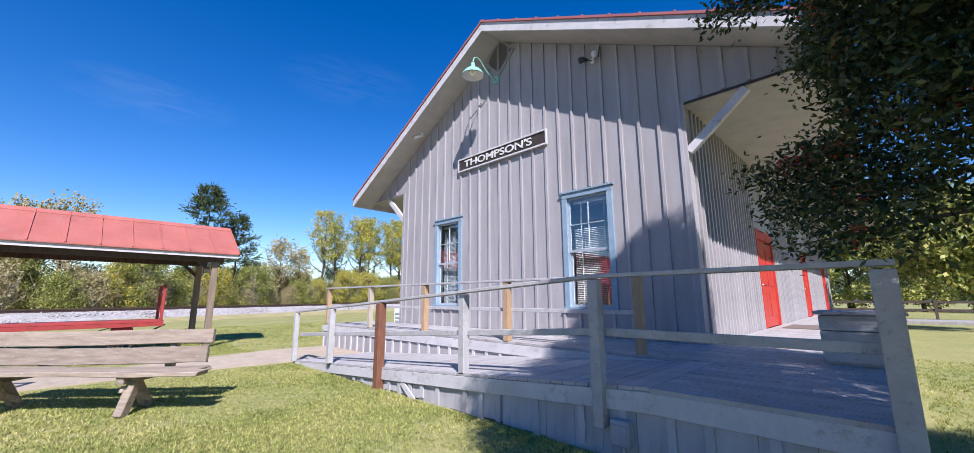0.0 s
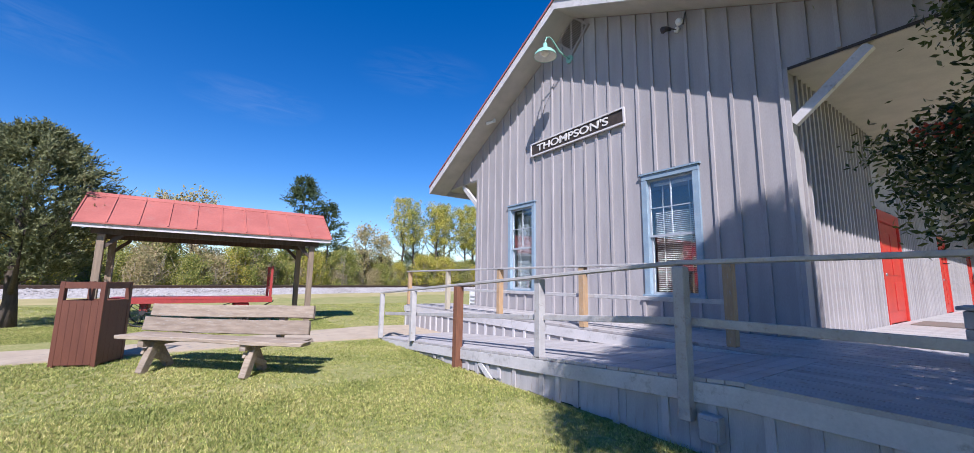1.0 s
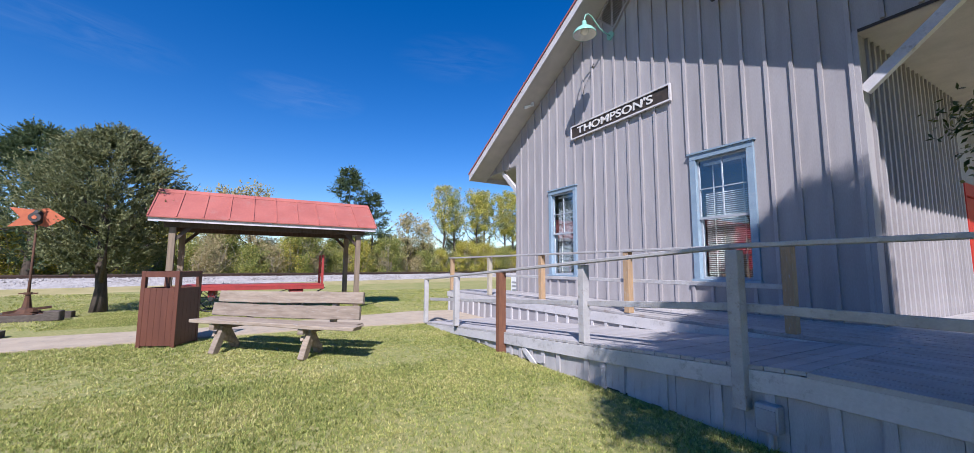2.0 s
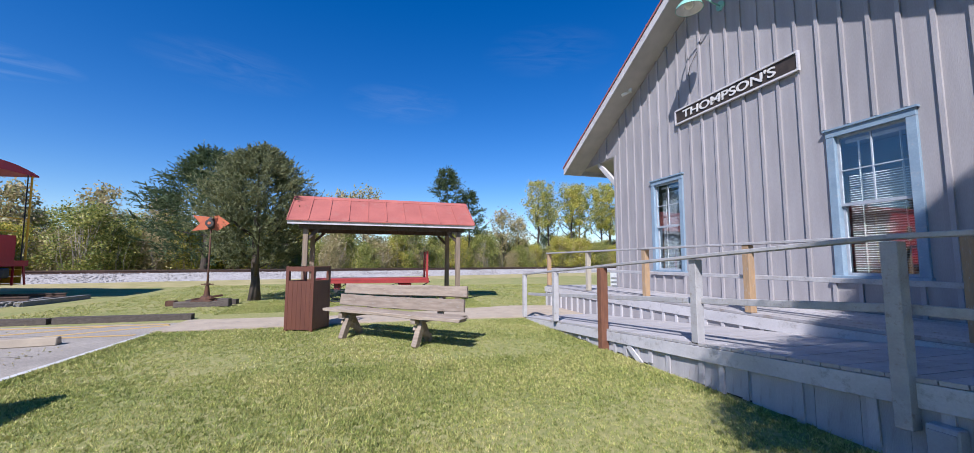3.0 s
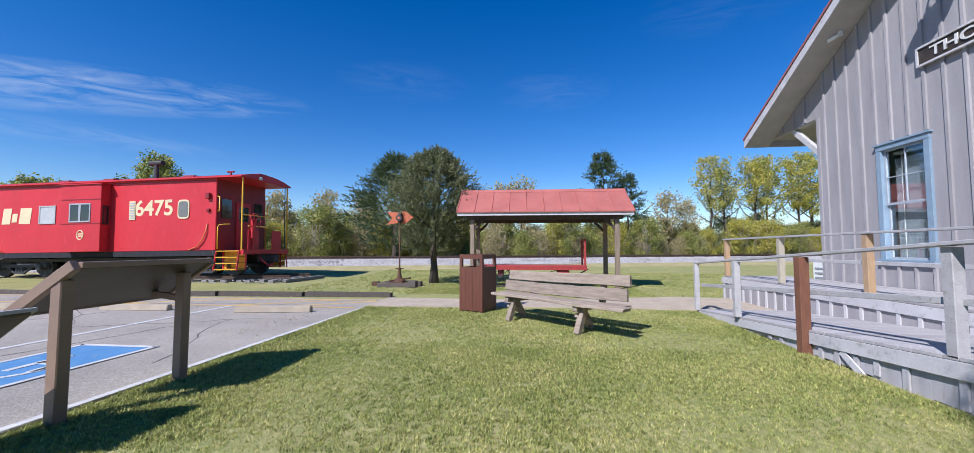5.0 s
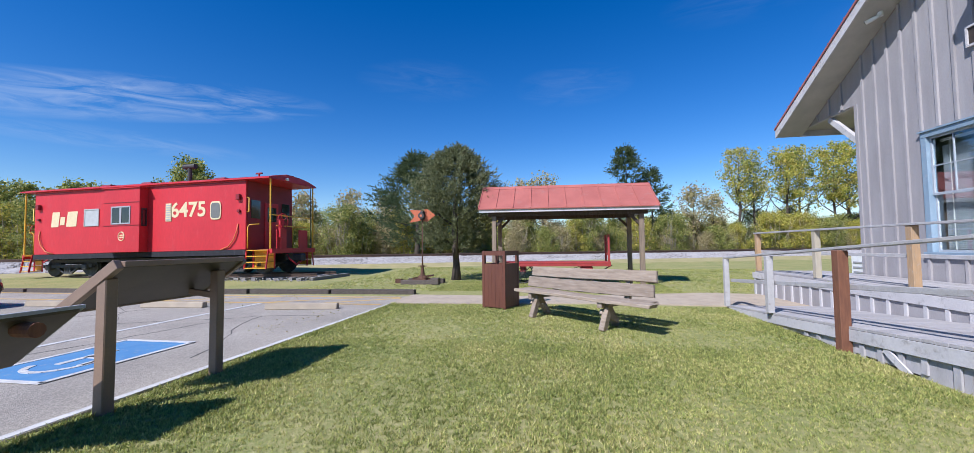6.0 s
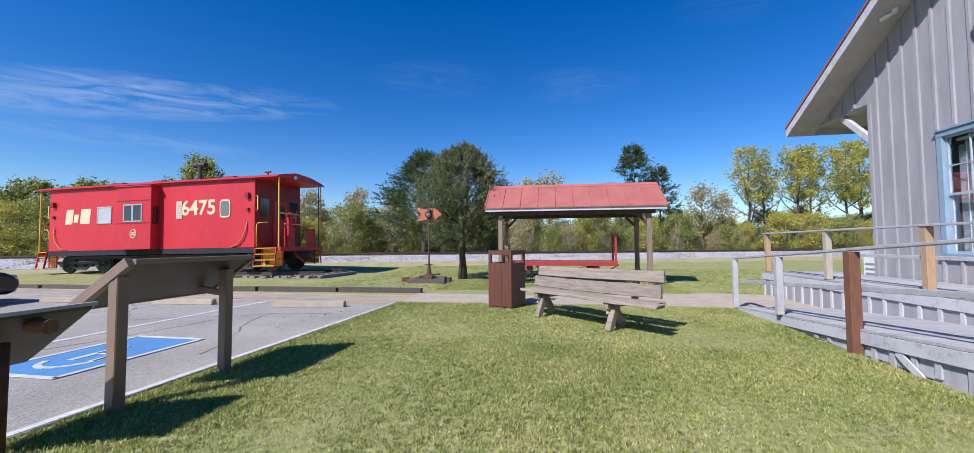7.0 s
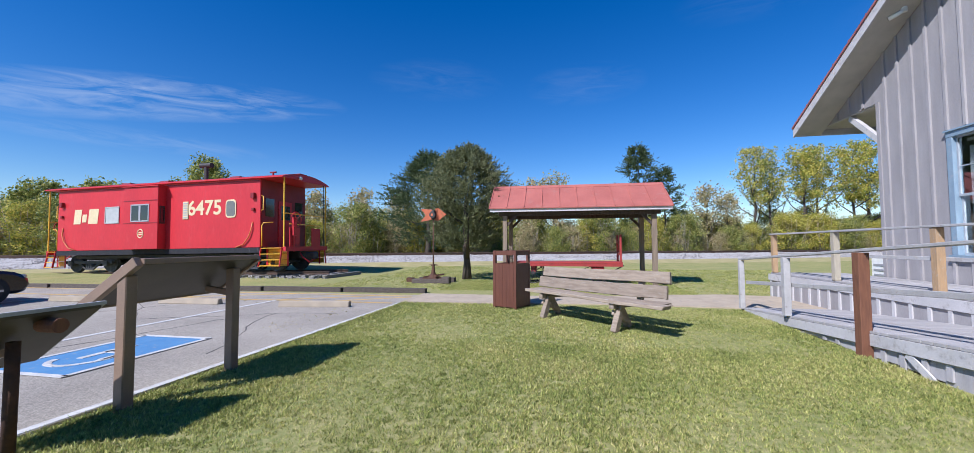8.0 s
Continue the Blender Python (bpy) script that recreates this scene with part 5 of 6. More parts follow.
# ends: platforms, steps, railings, brake wheel, posts
for s5 in (-1, 1):
    END, e1 = BY + (0.4 if s5 < 0 else -0.1), 6.32
    part("end_wall", Geo().box(-1.40, 1.40, s5 * END if s5 > 0 else -END - 0.02, s5 * END + 0.02 if s5 > 0 else -END, Z0, Z1 - 0.1), CABDARK, cab)
    dr = part("end_door", Geo().box(-0.42, 0.42, s5 * (END + 0.02) if s5 > 0 else -END - 0.06, s5 * (END + 0.06) if s5 > 0 else -END - 0.02, Z0, Z0 + 2.1), CABRED, cab, bevel=0.006)
    part("pane", Geo().box(-0.28, 0.28, min(s5 * (END + 0.061), s5 * (END + 0.066)), max(s5 * (END + 0.061), s5 * (END + 0.066)), Z0 + 1.25, Z0 + 1.9), DARKGLASS, dr)
    for wx in (-0.95, 0.95):
        part("end_window", Geo().box(wx - 0.26, wx + 0.26, min(s5 * (END + 0.021), s5 * (END + 0.04)), max(s5 * (END + 0.021), s5 * (END + 0.04)), Z0 + 1.35, Z0 + 2.15), DARKGLASS, cab)
    part("platform", Geo().box(-1.05, 1.05, min(s5 * END, s5 * e1), max(s5 * END, s5 * e1), Z0 - 0.10, Z0 - 0.0), CABDARK, cab)
    part("end_sill", Geo().box(-1.45, 1.45, min(s5 * (e1 - 0.02), s5 * (e1 + 0.12)), max(s5 * (e1 - 0.02), s5 * (e1 + 0.12)), Z0 - 0.18, Z0 + 0.02), CABRED, cab)
    for sx in (-1, 1):
        x0, x1 = (1.06, 1.50) if sx > 0 else (-1.50, -1.06)
        for k in range(4):
            zt = Z0 - 0.02 - 0.25 * k
            part("step", Geo().box(x0, x1 + (0.04 * k if sx > 0 else 0), min(s5 * (END + 0.08), s5 * (e1 - 0.06)), max(s5 * (END + 0.08), s5 * (e1 - 0.06)), zt - 0.03, zt), YELLOW, cab, "yellow painted step")
            if k < 3:
                part("riser", Geo().box(x0, x0 + 0.02, min(s5 * (END + 0.09), s5 * (e1 - 0.07)), max(s5 * (END + 0.09), s5 * (e1 - 0.07)), zt - 0.24, zt - 0.031), YELLOW, cab)
        for yo in (END + 0.05, e1 - 0.04):
            part("step_side", Geo().beam((sx * 1.10, s5 * yo, Z0 - 0.02), (sx * 1.10, s5 * yo, Z0 - 0.82), 0.024, 0.06).beam((sx * 1.47, s5 * yo, Z0 - 0.02), (sx * 1.60, s5 * yo, Z0 - 0.82), 0.024, 0.07, (1, 0, 0)), CABRED, cab)
        xx = sx * 1.44
        part("roof_post", Geo().tube([(xx, s5 * (e1 + 0.03), Z0), (xx, s5 * (e1 + 0.03), Z1 - 0.06)], 0.03, 8), YELLOW, cab, "yellow corner post")
        part("grab_iron", Geo().tube([(xx, s5 * (END + 0.06), Z0 + 0.05), (xx, s5 * (END + 0.06), Z0 + 0.95), (xx, s5 * (END + 0.14), Z0 + 1.05), (xx - sx * 0.1, s5 * (END + 0.5), Z0 + 1.07)], 0.022, 8), YELLOW, cab, "yellow grab iron", smooth=True)
        part("high_grab", Geo().tube([(xx, s5 * (END + 0.03), Z0 + 1.6), (xx, s5 * (END + 0.12), Z0 + 1.62), (xx, s5 * (END + 0.12), Z0 + 2.2), (xx, s5 * (END + 0.03), Z0 + 2.22)], 0.02, 8), YELLOW, cab, smooth=True)
        hose = [(sx * 1.49, s5 * (END - 0.35), Z0 + 1.1), (sx * 1.53, s5 * (END - 0.37), Z0 + 0.8), (sx * 1.54, s5 * (END - 0.5), Z0 + 0.45), (sx * 1.53, s5 * (END - 0.75), Z0 + 0.15), (sx * 1.49, s5 * (END - 1.15), Z0 + 0.02)]
        part("curved_handrail", Geo().tube(hose, 0.024, 8), FADEDYELLOW, cab, "curved side handrail in faded orange paint", smooth=True)
        part("marker_bracket", Geo().box(min(sx * 1.475, sx * 1.6), max(sx * 1.475, sx * 1.6), s5 * (END - 0.3) - 0.08, s5 * (END - 0.3) + 0.08, Z1 - 0.92, Z1 - 0.68), CABDARK, cab, bevel=0.01)
        part("lower_bracket", Geo().box(min(sx * 1.475, sx * 1.56), max(sx * 1.475, sx * 1.56), s5 * (END - 0.3) - 0.06, s5 * (END - 0.3) + 0.06, Z1 - 1.45, Z1 - 1.33), CABDARK, cab, bevel=0.01)
        # railing panel beside the way through
        part("end_panel", Geo().box(min(sx * 0.42, sx * 1.05), max(sx * 0.42, sx * 1.05), s5 * e1 - 0.012, s5 * e1 + 0.012, Z0 + 0.02, Z0 + 0.86), CABRED, cab)
    part("end_rail", Geo().tube([(-1.44, s5 * e1, Z0 + 1.45), (1.44, s5 * e1, Z0 + 1.45)], 0.022, 8), YELLOW, cab)
    part("top_rail", Geo().tube([(-1.05, s5 * e1, Z0 + 1.0), (1.05, s5 * e1, Z0 + 1.0)], 0.022, 8), YELLOW, cab)
    part("ladder_rail", Geo().tube([(-1.2, s5 * (e1 + 0.08), Z0), (-1.2, s5 * (e1 + 0.08), Z1)], 0.018, 6), BLACK, cab)
    wheel = part("brake_wheel", Geo().tube([(0.85 + 0.32 * math.cos(a), s5 * (e1 + 0.16), Z0 + 1.20 + 0.32 * math.sin(a)) for a in np.linspace(0, math.tau, 21)], 0.02, 6, False), CABRED, cab, "red brake wheel", smooth=True)
    for k in range(5):
        a = math.tau * k / 5
        part("spoke", Geo().tube([(0.85, s5 * (e1 + 0.14), Z0 + 1.20), (0.85 + 0.31 * math.cos(a), s5 * (e1 + 0.16), Z0 + 1.20 + 0.31 * math.sin(a))], 0.012, 5), CABRED, wheel)
    part("brake_stand", Geo().box(0.74, 0.96, min(s5 * (e1 + 0.02), s5 * (e1 + 0.12)), max(s5 * (e1 + 0.02), s5 * (e1 + 0.12)), Z0 + 0.5, Z0 + 1.3).tube([(0.85, s5 * (e1 + 0.07), Z0 - 0.2), (0.85, s5 * (e1 + 0.07), Z0 + 0.5)], 0.03, 8), CABRED, cab)
    part("coupler", Geo().box(-0.16, 0.16, min(s5 * (e1 + 0.1), s5 * (e1 + 0.55)), max(s5 * (e1 + 0.1), s5 * (e1 + 0.55)), Z0 - 0.55, Z0 - 0.22), BLACK, cab, bevel=0.05)
    part("air_hose", Geo().tube([(0.5, s5 * (e1 + 0.1), Z0 - 0.25), (0.6, s5 * (e1 + 0.3), Z0 - 0.45), (0.35, s5 * (e1 + 0.45), Z0 - 0.7), (0.1, s5 * (e1 + 0.5), Z0 - 0.55)], 0.028, 8), CABRED, cab, smooth=True)
    part("end_lamp", Geo().tube([(0.55, s5 * 6.42, Z1 + 0.02), (0.55, s5 * 6.50, Z1 + 0.02)], 0.07, 12), WHITE, cab)
    # truck
    ty = s5 * 4.5
    tk = part("truck_frame", Geo().box(0.86, 1.0, ty - 1.4, ty + 1.4, 0.42, 0.56).box(-1.0, -0.86, ty - 1.4, ty + 1.4, 0.42, 0.56).box(-0.95, 0.95, ty - 0.2, ty + 0.2, 0.28, 0.55), TRUCKIRON, cab)
    for wy in (ty - 1.05, ty + 1.05):
        ax = part("axle", Geo().tube([(-0.9, wy, 0.42), (0.9, wy, 0.42)], 0.07, 10), TRUCKIRON, tk)
        for wx in (-0.72, 0.72):
            part("wheel", Geo().tube([(wx - 0.07, wy, 0.42), (wx - 0.02, wy, 0.42), (wx - 0.02, wy, 0.42), (wx + 0.07, wy, 0.42)], [0.45, 0.45, 0.42, 0.42], 28), TRUCKIRON, ax)
        for wx in (-0.98, 0.98):
            part("journal_box", Geo().box(wx - 0.1, wx + 0.1, wy - 0.13, wy + 0.13, 0.3, 0.56), TRUCKIRON, tk, bevel=0.03)
    for wx in (-0.95, 0.95):
        for d in (-0.14, 0.0, 0.14):
            part("spring", Geo().tube([(wx, ty + d, 0.2), (wx, ty + d, 0.44)], 0.06, 8), TRUCKIRON, tk)
        part("side_arch", Geo().beam((wx, ty - 0.7, 0.5), (wx, ty - 0.2, 0.16), 0.08, 0.08).beam((wx, ty + 0.7, 0.5), (wx, ty + 0.2, 0.16), 0.08, 0.08).box(wx - 0.04, wx + 0.04, ty - 0.25, ty + 0.25, 0.12, 0.2), TRUCKIRON, tk)
part("air_tank", Geo().tube([(1.0, 0.3, 0.50), (1.0, 1.6, 0.50)], 0.17, 14), BLACK, cab)
part("tool_box", Geo().box(0.7, 1.2, -1.6, -0.6, 0.36, Z0 - 0.401), BLACK, cab, bevel=0.01)
part("valve_gear", Geo().box(0.9, 1.15, 2.2, 2.5, 0.44, Z0 - 0.401).box(0.9, 1.15, 2.65, 2.9, 0.44, Z0 - 0.401), UTIL, cab)
part("stove_pipe", Geo().tube([(0.6, 1.65, ZT - 0.1), (0.6, 1.65, ZT + 0.6)], 0.09, 12), BLACK, cab, "black stove pipe")
part("pipe_cap", Geo().tube([(0.6, 1.35, ZT + 0.66), (0.6, 1.95, ZT + 0.66)], 0.12, 12), BLACK, cab)
part("roof_walk", Geo().box(-0.25, 0.25, -6.2, 6.2, ZT + 0.05, ZT + 0.08), CABDARK, cab)
for k in range(14):
    part("walk_saddle", Geo().box(-0.3, 0.3, -5.9 + 0.9 * k, -5.84 + 0.9 * k, ZT - 0.02, ZT + 0.049), CABDARK, cab)
part("whistle", Geo().tube([(0.3, 4.9, ZT - 0.05), (0.3, 4.9, ZT + 0.22)], 0.04, 8).tube([(0.3, 4.75, ZT + 0.2), (0.3, 5.05, ZT + 0.2)], 0.04, 8), CABDARK, cab)
for yy in (-2.6, -0.4, 3.4):
    part("roof_vent", Geo().prism([(-0.2, ZT - 0.02), (0.2, ZT - 0.02), (0.12, ZT + 0.07), (-0.12, ZT + 0.07)], "y", yy - 0.25, yy + 0.25), CABDARK, cab, at=pose(0.7, 0, -0.06))

# ---------------------------------------------------------------- reading panels and a parked car
pa = thing("reading_panel", "brown metal-framed tilted information panel on two posts", "information panel", group="information panels by the car park")
lowz, highz, ylo, yhi = 0.84, 1.24, -11.24, -10.66
for x, y in ((-0.63, -10.80), (-1.71, -10.77)):
    part("post", Geo().box(x - 0.05, x + 0.05, y - 0.05, y + 0.05, -0.05, 1.12), PANELBROWN, pa, "square brown metal post", bevel=0.008)
for x in (-0.60, -1.95):
    part("end_frame", Geo().beam((x, ylo, lowz), (x, yhi, highz), 0.06, 0.09), PANELBROWN, pa, bevel=0.006)
part("top_frame", Geo().beam((-0.63, yhi, highz), (-1.92, yhi, highz), 0.06, 0.05), PANELBROWN, pa, bevel=0.004)
part("low_frame", Geo().beam((-0.63, ylo, lowz), (-1.92, ylo, lowz), 0.05, 0.05), PANELBROWN, pa)
part("panel", Geo().prism([(ylo, lowz - 0.01), (yhi, highz - 0.01), (yhi, highz - 0.03), (ylo, lowz - 0.03)], "x", -1.92, -0.63), PANELDARK, pa, "dark panel back")
part("bracket", Geo().beam((-1.70, -11.10, 0.89), (-1.70, -10.80, 0.85), 0.05, 0.06), PANELBROWN, pa)

pb2 = thing("reading_panel", "low tilted information plaque with pale rim on a round post", "information panel", group="information panels by the car park")
lowz, highz, ylo, yhi = 0.53, 0.95, -11.12, -10.52
part("post", Geo().tube([(0.13, -10.71, -0.05), (0.13, -10.71, 0.74)], 0.036, 14), RUST, pb2, "round rust-brown post", smooth=True)
part("plaque", Geo().prism([(ylo, lowz), (yhi, highz), (yhi, highz - 0.035), (ylo, lowz - 0.035)], "x", -0.24, 0.50), PANELDARK, pb2)
part("rim", Geo().beam((-0.26, yhi + 0.01, highz), (0.52, yhi + 0.01, highz), 0.03, 0.025).beam((-0.255, ylo, lowz), (-0.255, yhi, highz), 0.025, 0.03), UTIL, pb2, "pale metal rim")
part("bolt_cap", Geo().tube([(0.05, -10.60, 0.84), (0.05, -10.44, 0.84)], 0.05, 12), BROWNPOST, pb2, "rounded brown pipe end")
part("bracket", Geo().beam((0.13, -10.71, 0.68), (0.13, -10.95, 0.62), 0.06, 0.05), PANELBROWN, pb2)

car = thing("parked_car", "dark maroon saloon car parked on the asphalt", "car", pose(-3.45, -21.22, 0.0, 0, 0, 90))
prof3 = [(-2.2, 0.28), (1.98, 0.22), (2.12, 0.34), (2.14, 0.50), (2.06, 0.64), (1.84, 0.75), (1.45, 0.83), (0.95, 0.90), (0.80, 0.93), (-1.35, 0.98), (-2.1, 0.96), (-2.25, 0.6)]
part("body", Geo().prism(prof3, "x", -0.88, 0.88), CARPAINT, car, bevel=0.08, smooth=False)
part("cabin", Geo().prism([(1.05, 0.90), (0.25, 1.40), (-0.9, 1.43), (-1.7, 0.96)], "x", -0.76, 0.76), DARKGLASS, car, bevel=0.06)
part("roof", Geo().prism([(0.28, 1.395), (-0.9, 1.425), (-0.9, 1.46), (0.25, 1.43)], "x", -0.7, 0.7), CARPAINT, car, bevel=0.02)
for wy in (-1.35, 1.40):
    for wx in (-0.80, 0.80):
        w6 = part("wheel", Geo().tube([(wx - 0.11, wy, 0.32), (wx + 0.11, wy, 0.32)], 0.32, 24), RUBBER, car)
        sx = 0.112 if wx > 0 else -0.112
        part("rim", Geo().tube([(wx + sx, wy, 0.32), (wx + sx * 1.04, wy, 0.32)], 0.21, 20), BLACK, w6)
        for k in range(5):
            a = math.tau * k / 5
            part("spoke", Geo().beam((wx + sx * 1.06, wy, 0.32), (wx + sx * 1.06, wy + 0.2 * math.cos(a), 0.32 + 0.2 * math.sin(a)), 0.05, 0.02, (1, 0, 0)), RIM, w6)
for wx in (-0.62, 0.62):
    part("headlight", Geo().box(wx - 0.2, wx + 0.2, 1.90, 2.085, 0.56, 0.68), RIM, car, bevel=0.03)

# ---------------------------------------------------------------- trees
def trunk_geo(h, r, rng, limbs, lean=0.0, first=0.35, reach=1.0, rise=0.7):
    """A tapered trunk with limbs. Returns the Geo and the limb ends."""
    g = Geo()
    pts, rad = [], []
    for k in range(7):
        f = k / 6
        pts.append((lean * f * h + rng.normal(0, 0.03) * h * 0.15, rng.normal(0, 0.03) * h * 0.15, h * f - 0.1))
        rad.append(r * (1 - 0.85 * f) * (1.35 if k == 0 else 1))
    g.tube(pts, rad, 8)
    ends = []
    for k in range(limbs):
        f = first + (0.95 - first) * k / max(1, limbs - 1)
        a = k * 2.4 + rng.uniform(-.4, .4)
        i = int(f * 6)
        p = Vector(pts[i]).lerp(Vector(pts[min(6, i + 1)]), f * 6 - i)
        ln = reach * (1.1 - 0.7 * f) * rng.uniform(0.75, 1.15)
        q = p + Vector((math.cos(a) * ln * 0.55, math.sin(a) * ln * 0.55, ln * rise * 0.35))
        e = p + Vector((math.cos(a) * ln, math.sin(a) * ln, ln * rise))
        r0 = r * (1 - 0.85 * f) * 0.6
        g.tube([p, q, e], [r0, r0 * 0.6, r0 * 0.25], 6)
        ends += [tuple(q.lerp(e, 0.5)), tuple(e)]
    return g, ends


def conifer_crown(h0, h1, rmax, n_br, rng, droop=0.0, twigs=14, needles=11, size=(0.03, 0.07), full=0.5, twig=0.3, up=0.45):
    """Boughs round the stem, each carrying upturned twigs set with short needles that follow the twig."""
    base, way, lens = [], [], []
    for b in range(n_br):
        f = rng.uniform(0, 1) ** 0.85
        z = h0 + (h1 - h0) * f
        rr = rmax * math.sin(math.pi * min(1, (1 - f) * full + 0.03)) * rng.uniform(0.6, 1.12) + 0.10
        a = rng.uniform(0, math.tau)
        t = rng.uniform(0.25, 1, twigs) ** 0.6
        out = np.array((math.cos(a), math.sin(a), 0.0))
        base.append(out[None] * (rr * t)[:, None] + np.c_[np.zeros(twigs), np.zeros(twigs), z + rr * (0.28 - droop) * t * t + rng.normal(0, 0.04)])
        way.append(out[None] * 0.75 + rng.normal(0, 0.42, (twigs, 3)) + np.array((0, 0, up)))
        lens.append(twig * rng.uniform(0.5, 1.15, twigs))
    base, way, lens = np.concatenate(base), np.concatenate(way), np.concatenate(lens)
    way /= np.linalg.norm(way, axis=1)[:, None]
    m = len(base) * needles
    k = np.repeat(np.arange(len(base)), needles)
    c = base[k] + way[k] * (lens[k] * rng.uniform(0, 1, m))[:, None]
    d = way[k] + rng.normal(0, 0.5, (m, 3))
    d /= np.linalg.norm(d, axis=1)[:, None]
    e = np.cross(d, rng.normal(0, 1, (m, 3)))
    e /= np.linalg.norm(e, axis=1)[:, None]
    w = rng.uniform(size[0], size[1], m)[:, None]
    v = np.stack([c - d * w, c + e * w * 0.26, c + d * w, c - e * w * 0.26], 1).reshape(-1, 3)
    return v, np.arange(4 * m).reshape(-1, 4)


def broad_crown(ends, h0, h1, rx, rng, n, size, clumps, spread, gap=0.0):
    """Leaf clumps filling an uneven crown round the limb ends."""
    cen = list(ends)
    for k in range(clumps):
        a, f = rng.uniform(0, math.tau), rng.uniform(0, 1)
        env = rx * (0.55 + 0.45 * math.sin(math.pi * min(1, f * 0.9 + 0.12))) * (0.78 + 0.75 * noise.noise((math.cos(a) * 1.3, math.sin(a) * 1.3 + f * 3, rx * 3)))
        rr = env * rng.uniform(0.35, 1.0)
        cen.append((math.cos(a) * rr, math.sin(a) * rr, h0 + (h1 - h0) * f))
    return leaves(cen, size, n, spread, rng, 0.0, 0.55)


def plant(name, label, category, x, y, g, crown, leafm, group="", z=None, crown_label="", bark=BARK):
    t = thing(name, label, category, pose(x, y, ground_z(x, y) if z is None else z), group)
    part("trunk", g, bark, t, smooth=True)
    leaf_part("crown", *crown, leafm, t, crown_label)
    return t


R = np.random.default_rng(21)
g, ends = trunk_geo(4.6, 0.165, R, 14, 0.02, 0.20, 1.7, 0.95)
plant("evergreen_tree", "dark green bushy evergreen tree with a forked trunk on the lawn", "tree", -13.5, -11.0, g, conifer_crown(1.1, 5.2, 1.95, 660, R, 0.10, 16, 12, (0.03, 0.065), 0.80, 0.34, 0.55), NEEDLE)
g, ends = trunk_geo(8.0, 0.24, R, 10, 0.0, 0.2, 2.2, 0.2)
plant("cedar_tree", "dark blue-green cedar with layered flat boughs", "tree", -29.5, -18.2, g, conifer_crown(0.8, 8.6, 3.9, 300, R, 0.16, 18, 12, (0.06, 0.13), 0.66, 0.75, 0.18), CEDAR)

# trees and scrub beyond the railway
protos = []
for k in range(4):
    h = (3.6, 4.6, 3.2, 5.2)[k]
    g, ends = trunk_geo(h * 0.85, 0.05, R, 9, 0.03, 0.15, h * 0.36, 0.9)
    for q in range(26):
        a, d0 = R.uniform(0, math.tau), R.uniform(0.1, 0.9)
        x0, y0, ln = math.cos(a) * d0, math.sin(a) * d0, h * R.uniform(0.6, 1.08)
        g.tube([(x0, y0, 0), (x0 * 1.4 + R.normal(0, .1), y0 * 1.4 + R.normal(0, .1), ln * 0.5), (x0 * 2.0 + R.normal(0, .2), y0 * 2.0 + R.normal(0, .2), ln)], [0.022, 0.015, 0.006], 4)
    protos.append((h, g, broad_crown(ends, h * 0.08, h, h * 0.42, R, (8200, 7000, 4600, 7600)[k], (0.035, 0.10), 60, 0.25), (GREENLEAF, YELLOWLEAF, DRYLEAF, GREENLEAF)[k]))
made = []
labels = ("dense green shrub thicket beside the railway", "yellowing young tree beside the railway", "half-bare dry shrub beside the railway", "tall green young tree beside the railway")
for k, (h, g, c, lm) in enumerate(protos):
    p = along(-8 + 7 * k, 6.0, 0)
    made.append(plant("tree" if k in (1, 3) else "shrub", labels[k], "tree" if k in (1, 3) else "shrub", p.x, p.y, g, c, lm, "scrub along the railway", 0.1, bark=PALEBARK))
rng = random.Random(3)
s = -50.0
while s < 64:
    for row in range(3):
        k = rng.choice((0, 1, 2, 1, 2, 0, 3)) if row == 0 else rng.choice((0, 2, 3, 1))
        p = along(s + rng.uniform(-1, 1), 5.2 + 3.2 * row + rng.uniform(-0.7, 0.9), 0.05)
        sc = rng.uniform(0.72, 1.04) * (0.95, 1.0, 1.12)[row]
        c = copy_thing(made[k], pose(p.x, p.y, p.z, 0, 0, rng.uniform(0, 360)))
        c.scale = (sc * rng.uniform(0.9, 1.3), sc * rng.uniform(0.9, 1.3), sc)
    s += 1.8


def yellow_tree(x, y, h, rx, seed, leafm, lab, n=9000, h0=0.35):
    r2 = np.random.default_rng(seed)
    g, ends = trunk_geo(h * 0.9, h * 0.016, r2, 13, 0.02, 0.3, h * 0.30, 1.1)
    return plant("tree", lab, "tree", x, y, g, broad_crown(ends, h * h0, h, rx, r2, n, (0.07, 0.16), 58, 0.27), leafm, "tall trees beyond the railway", 0.1)


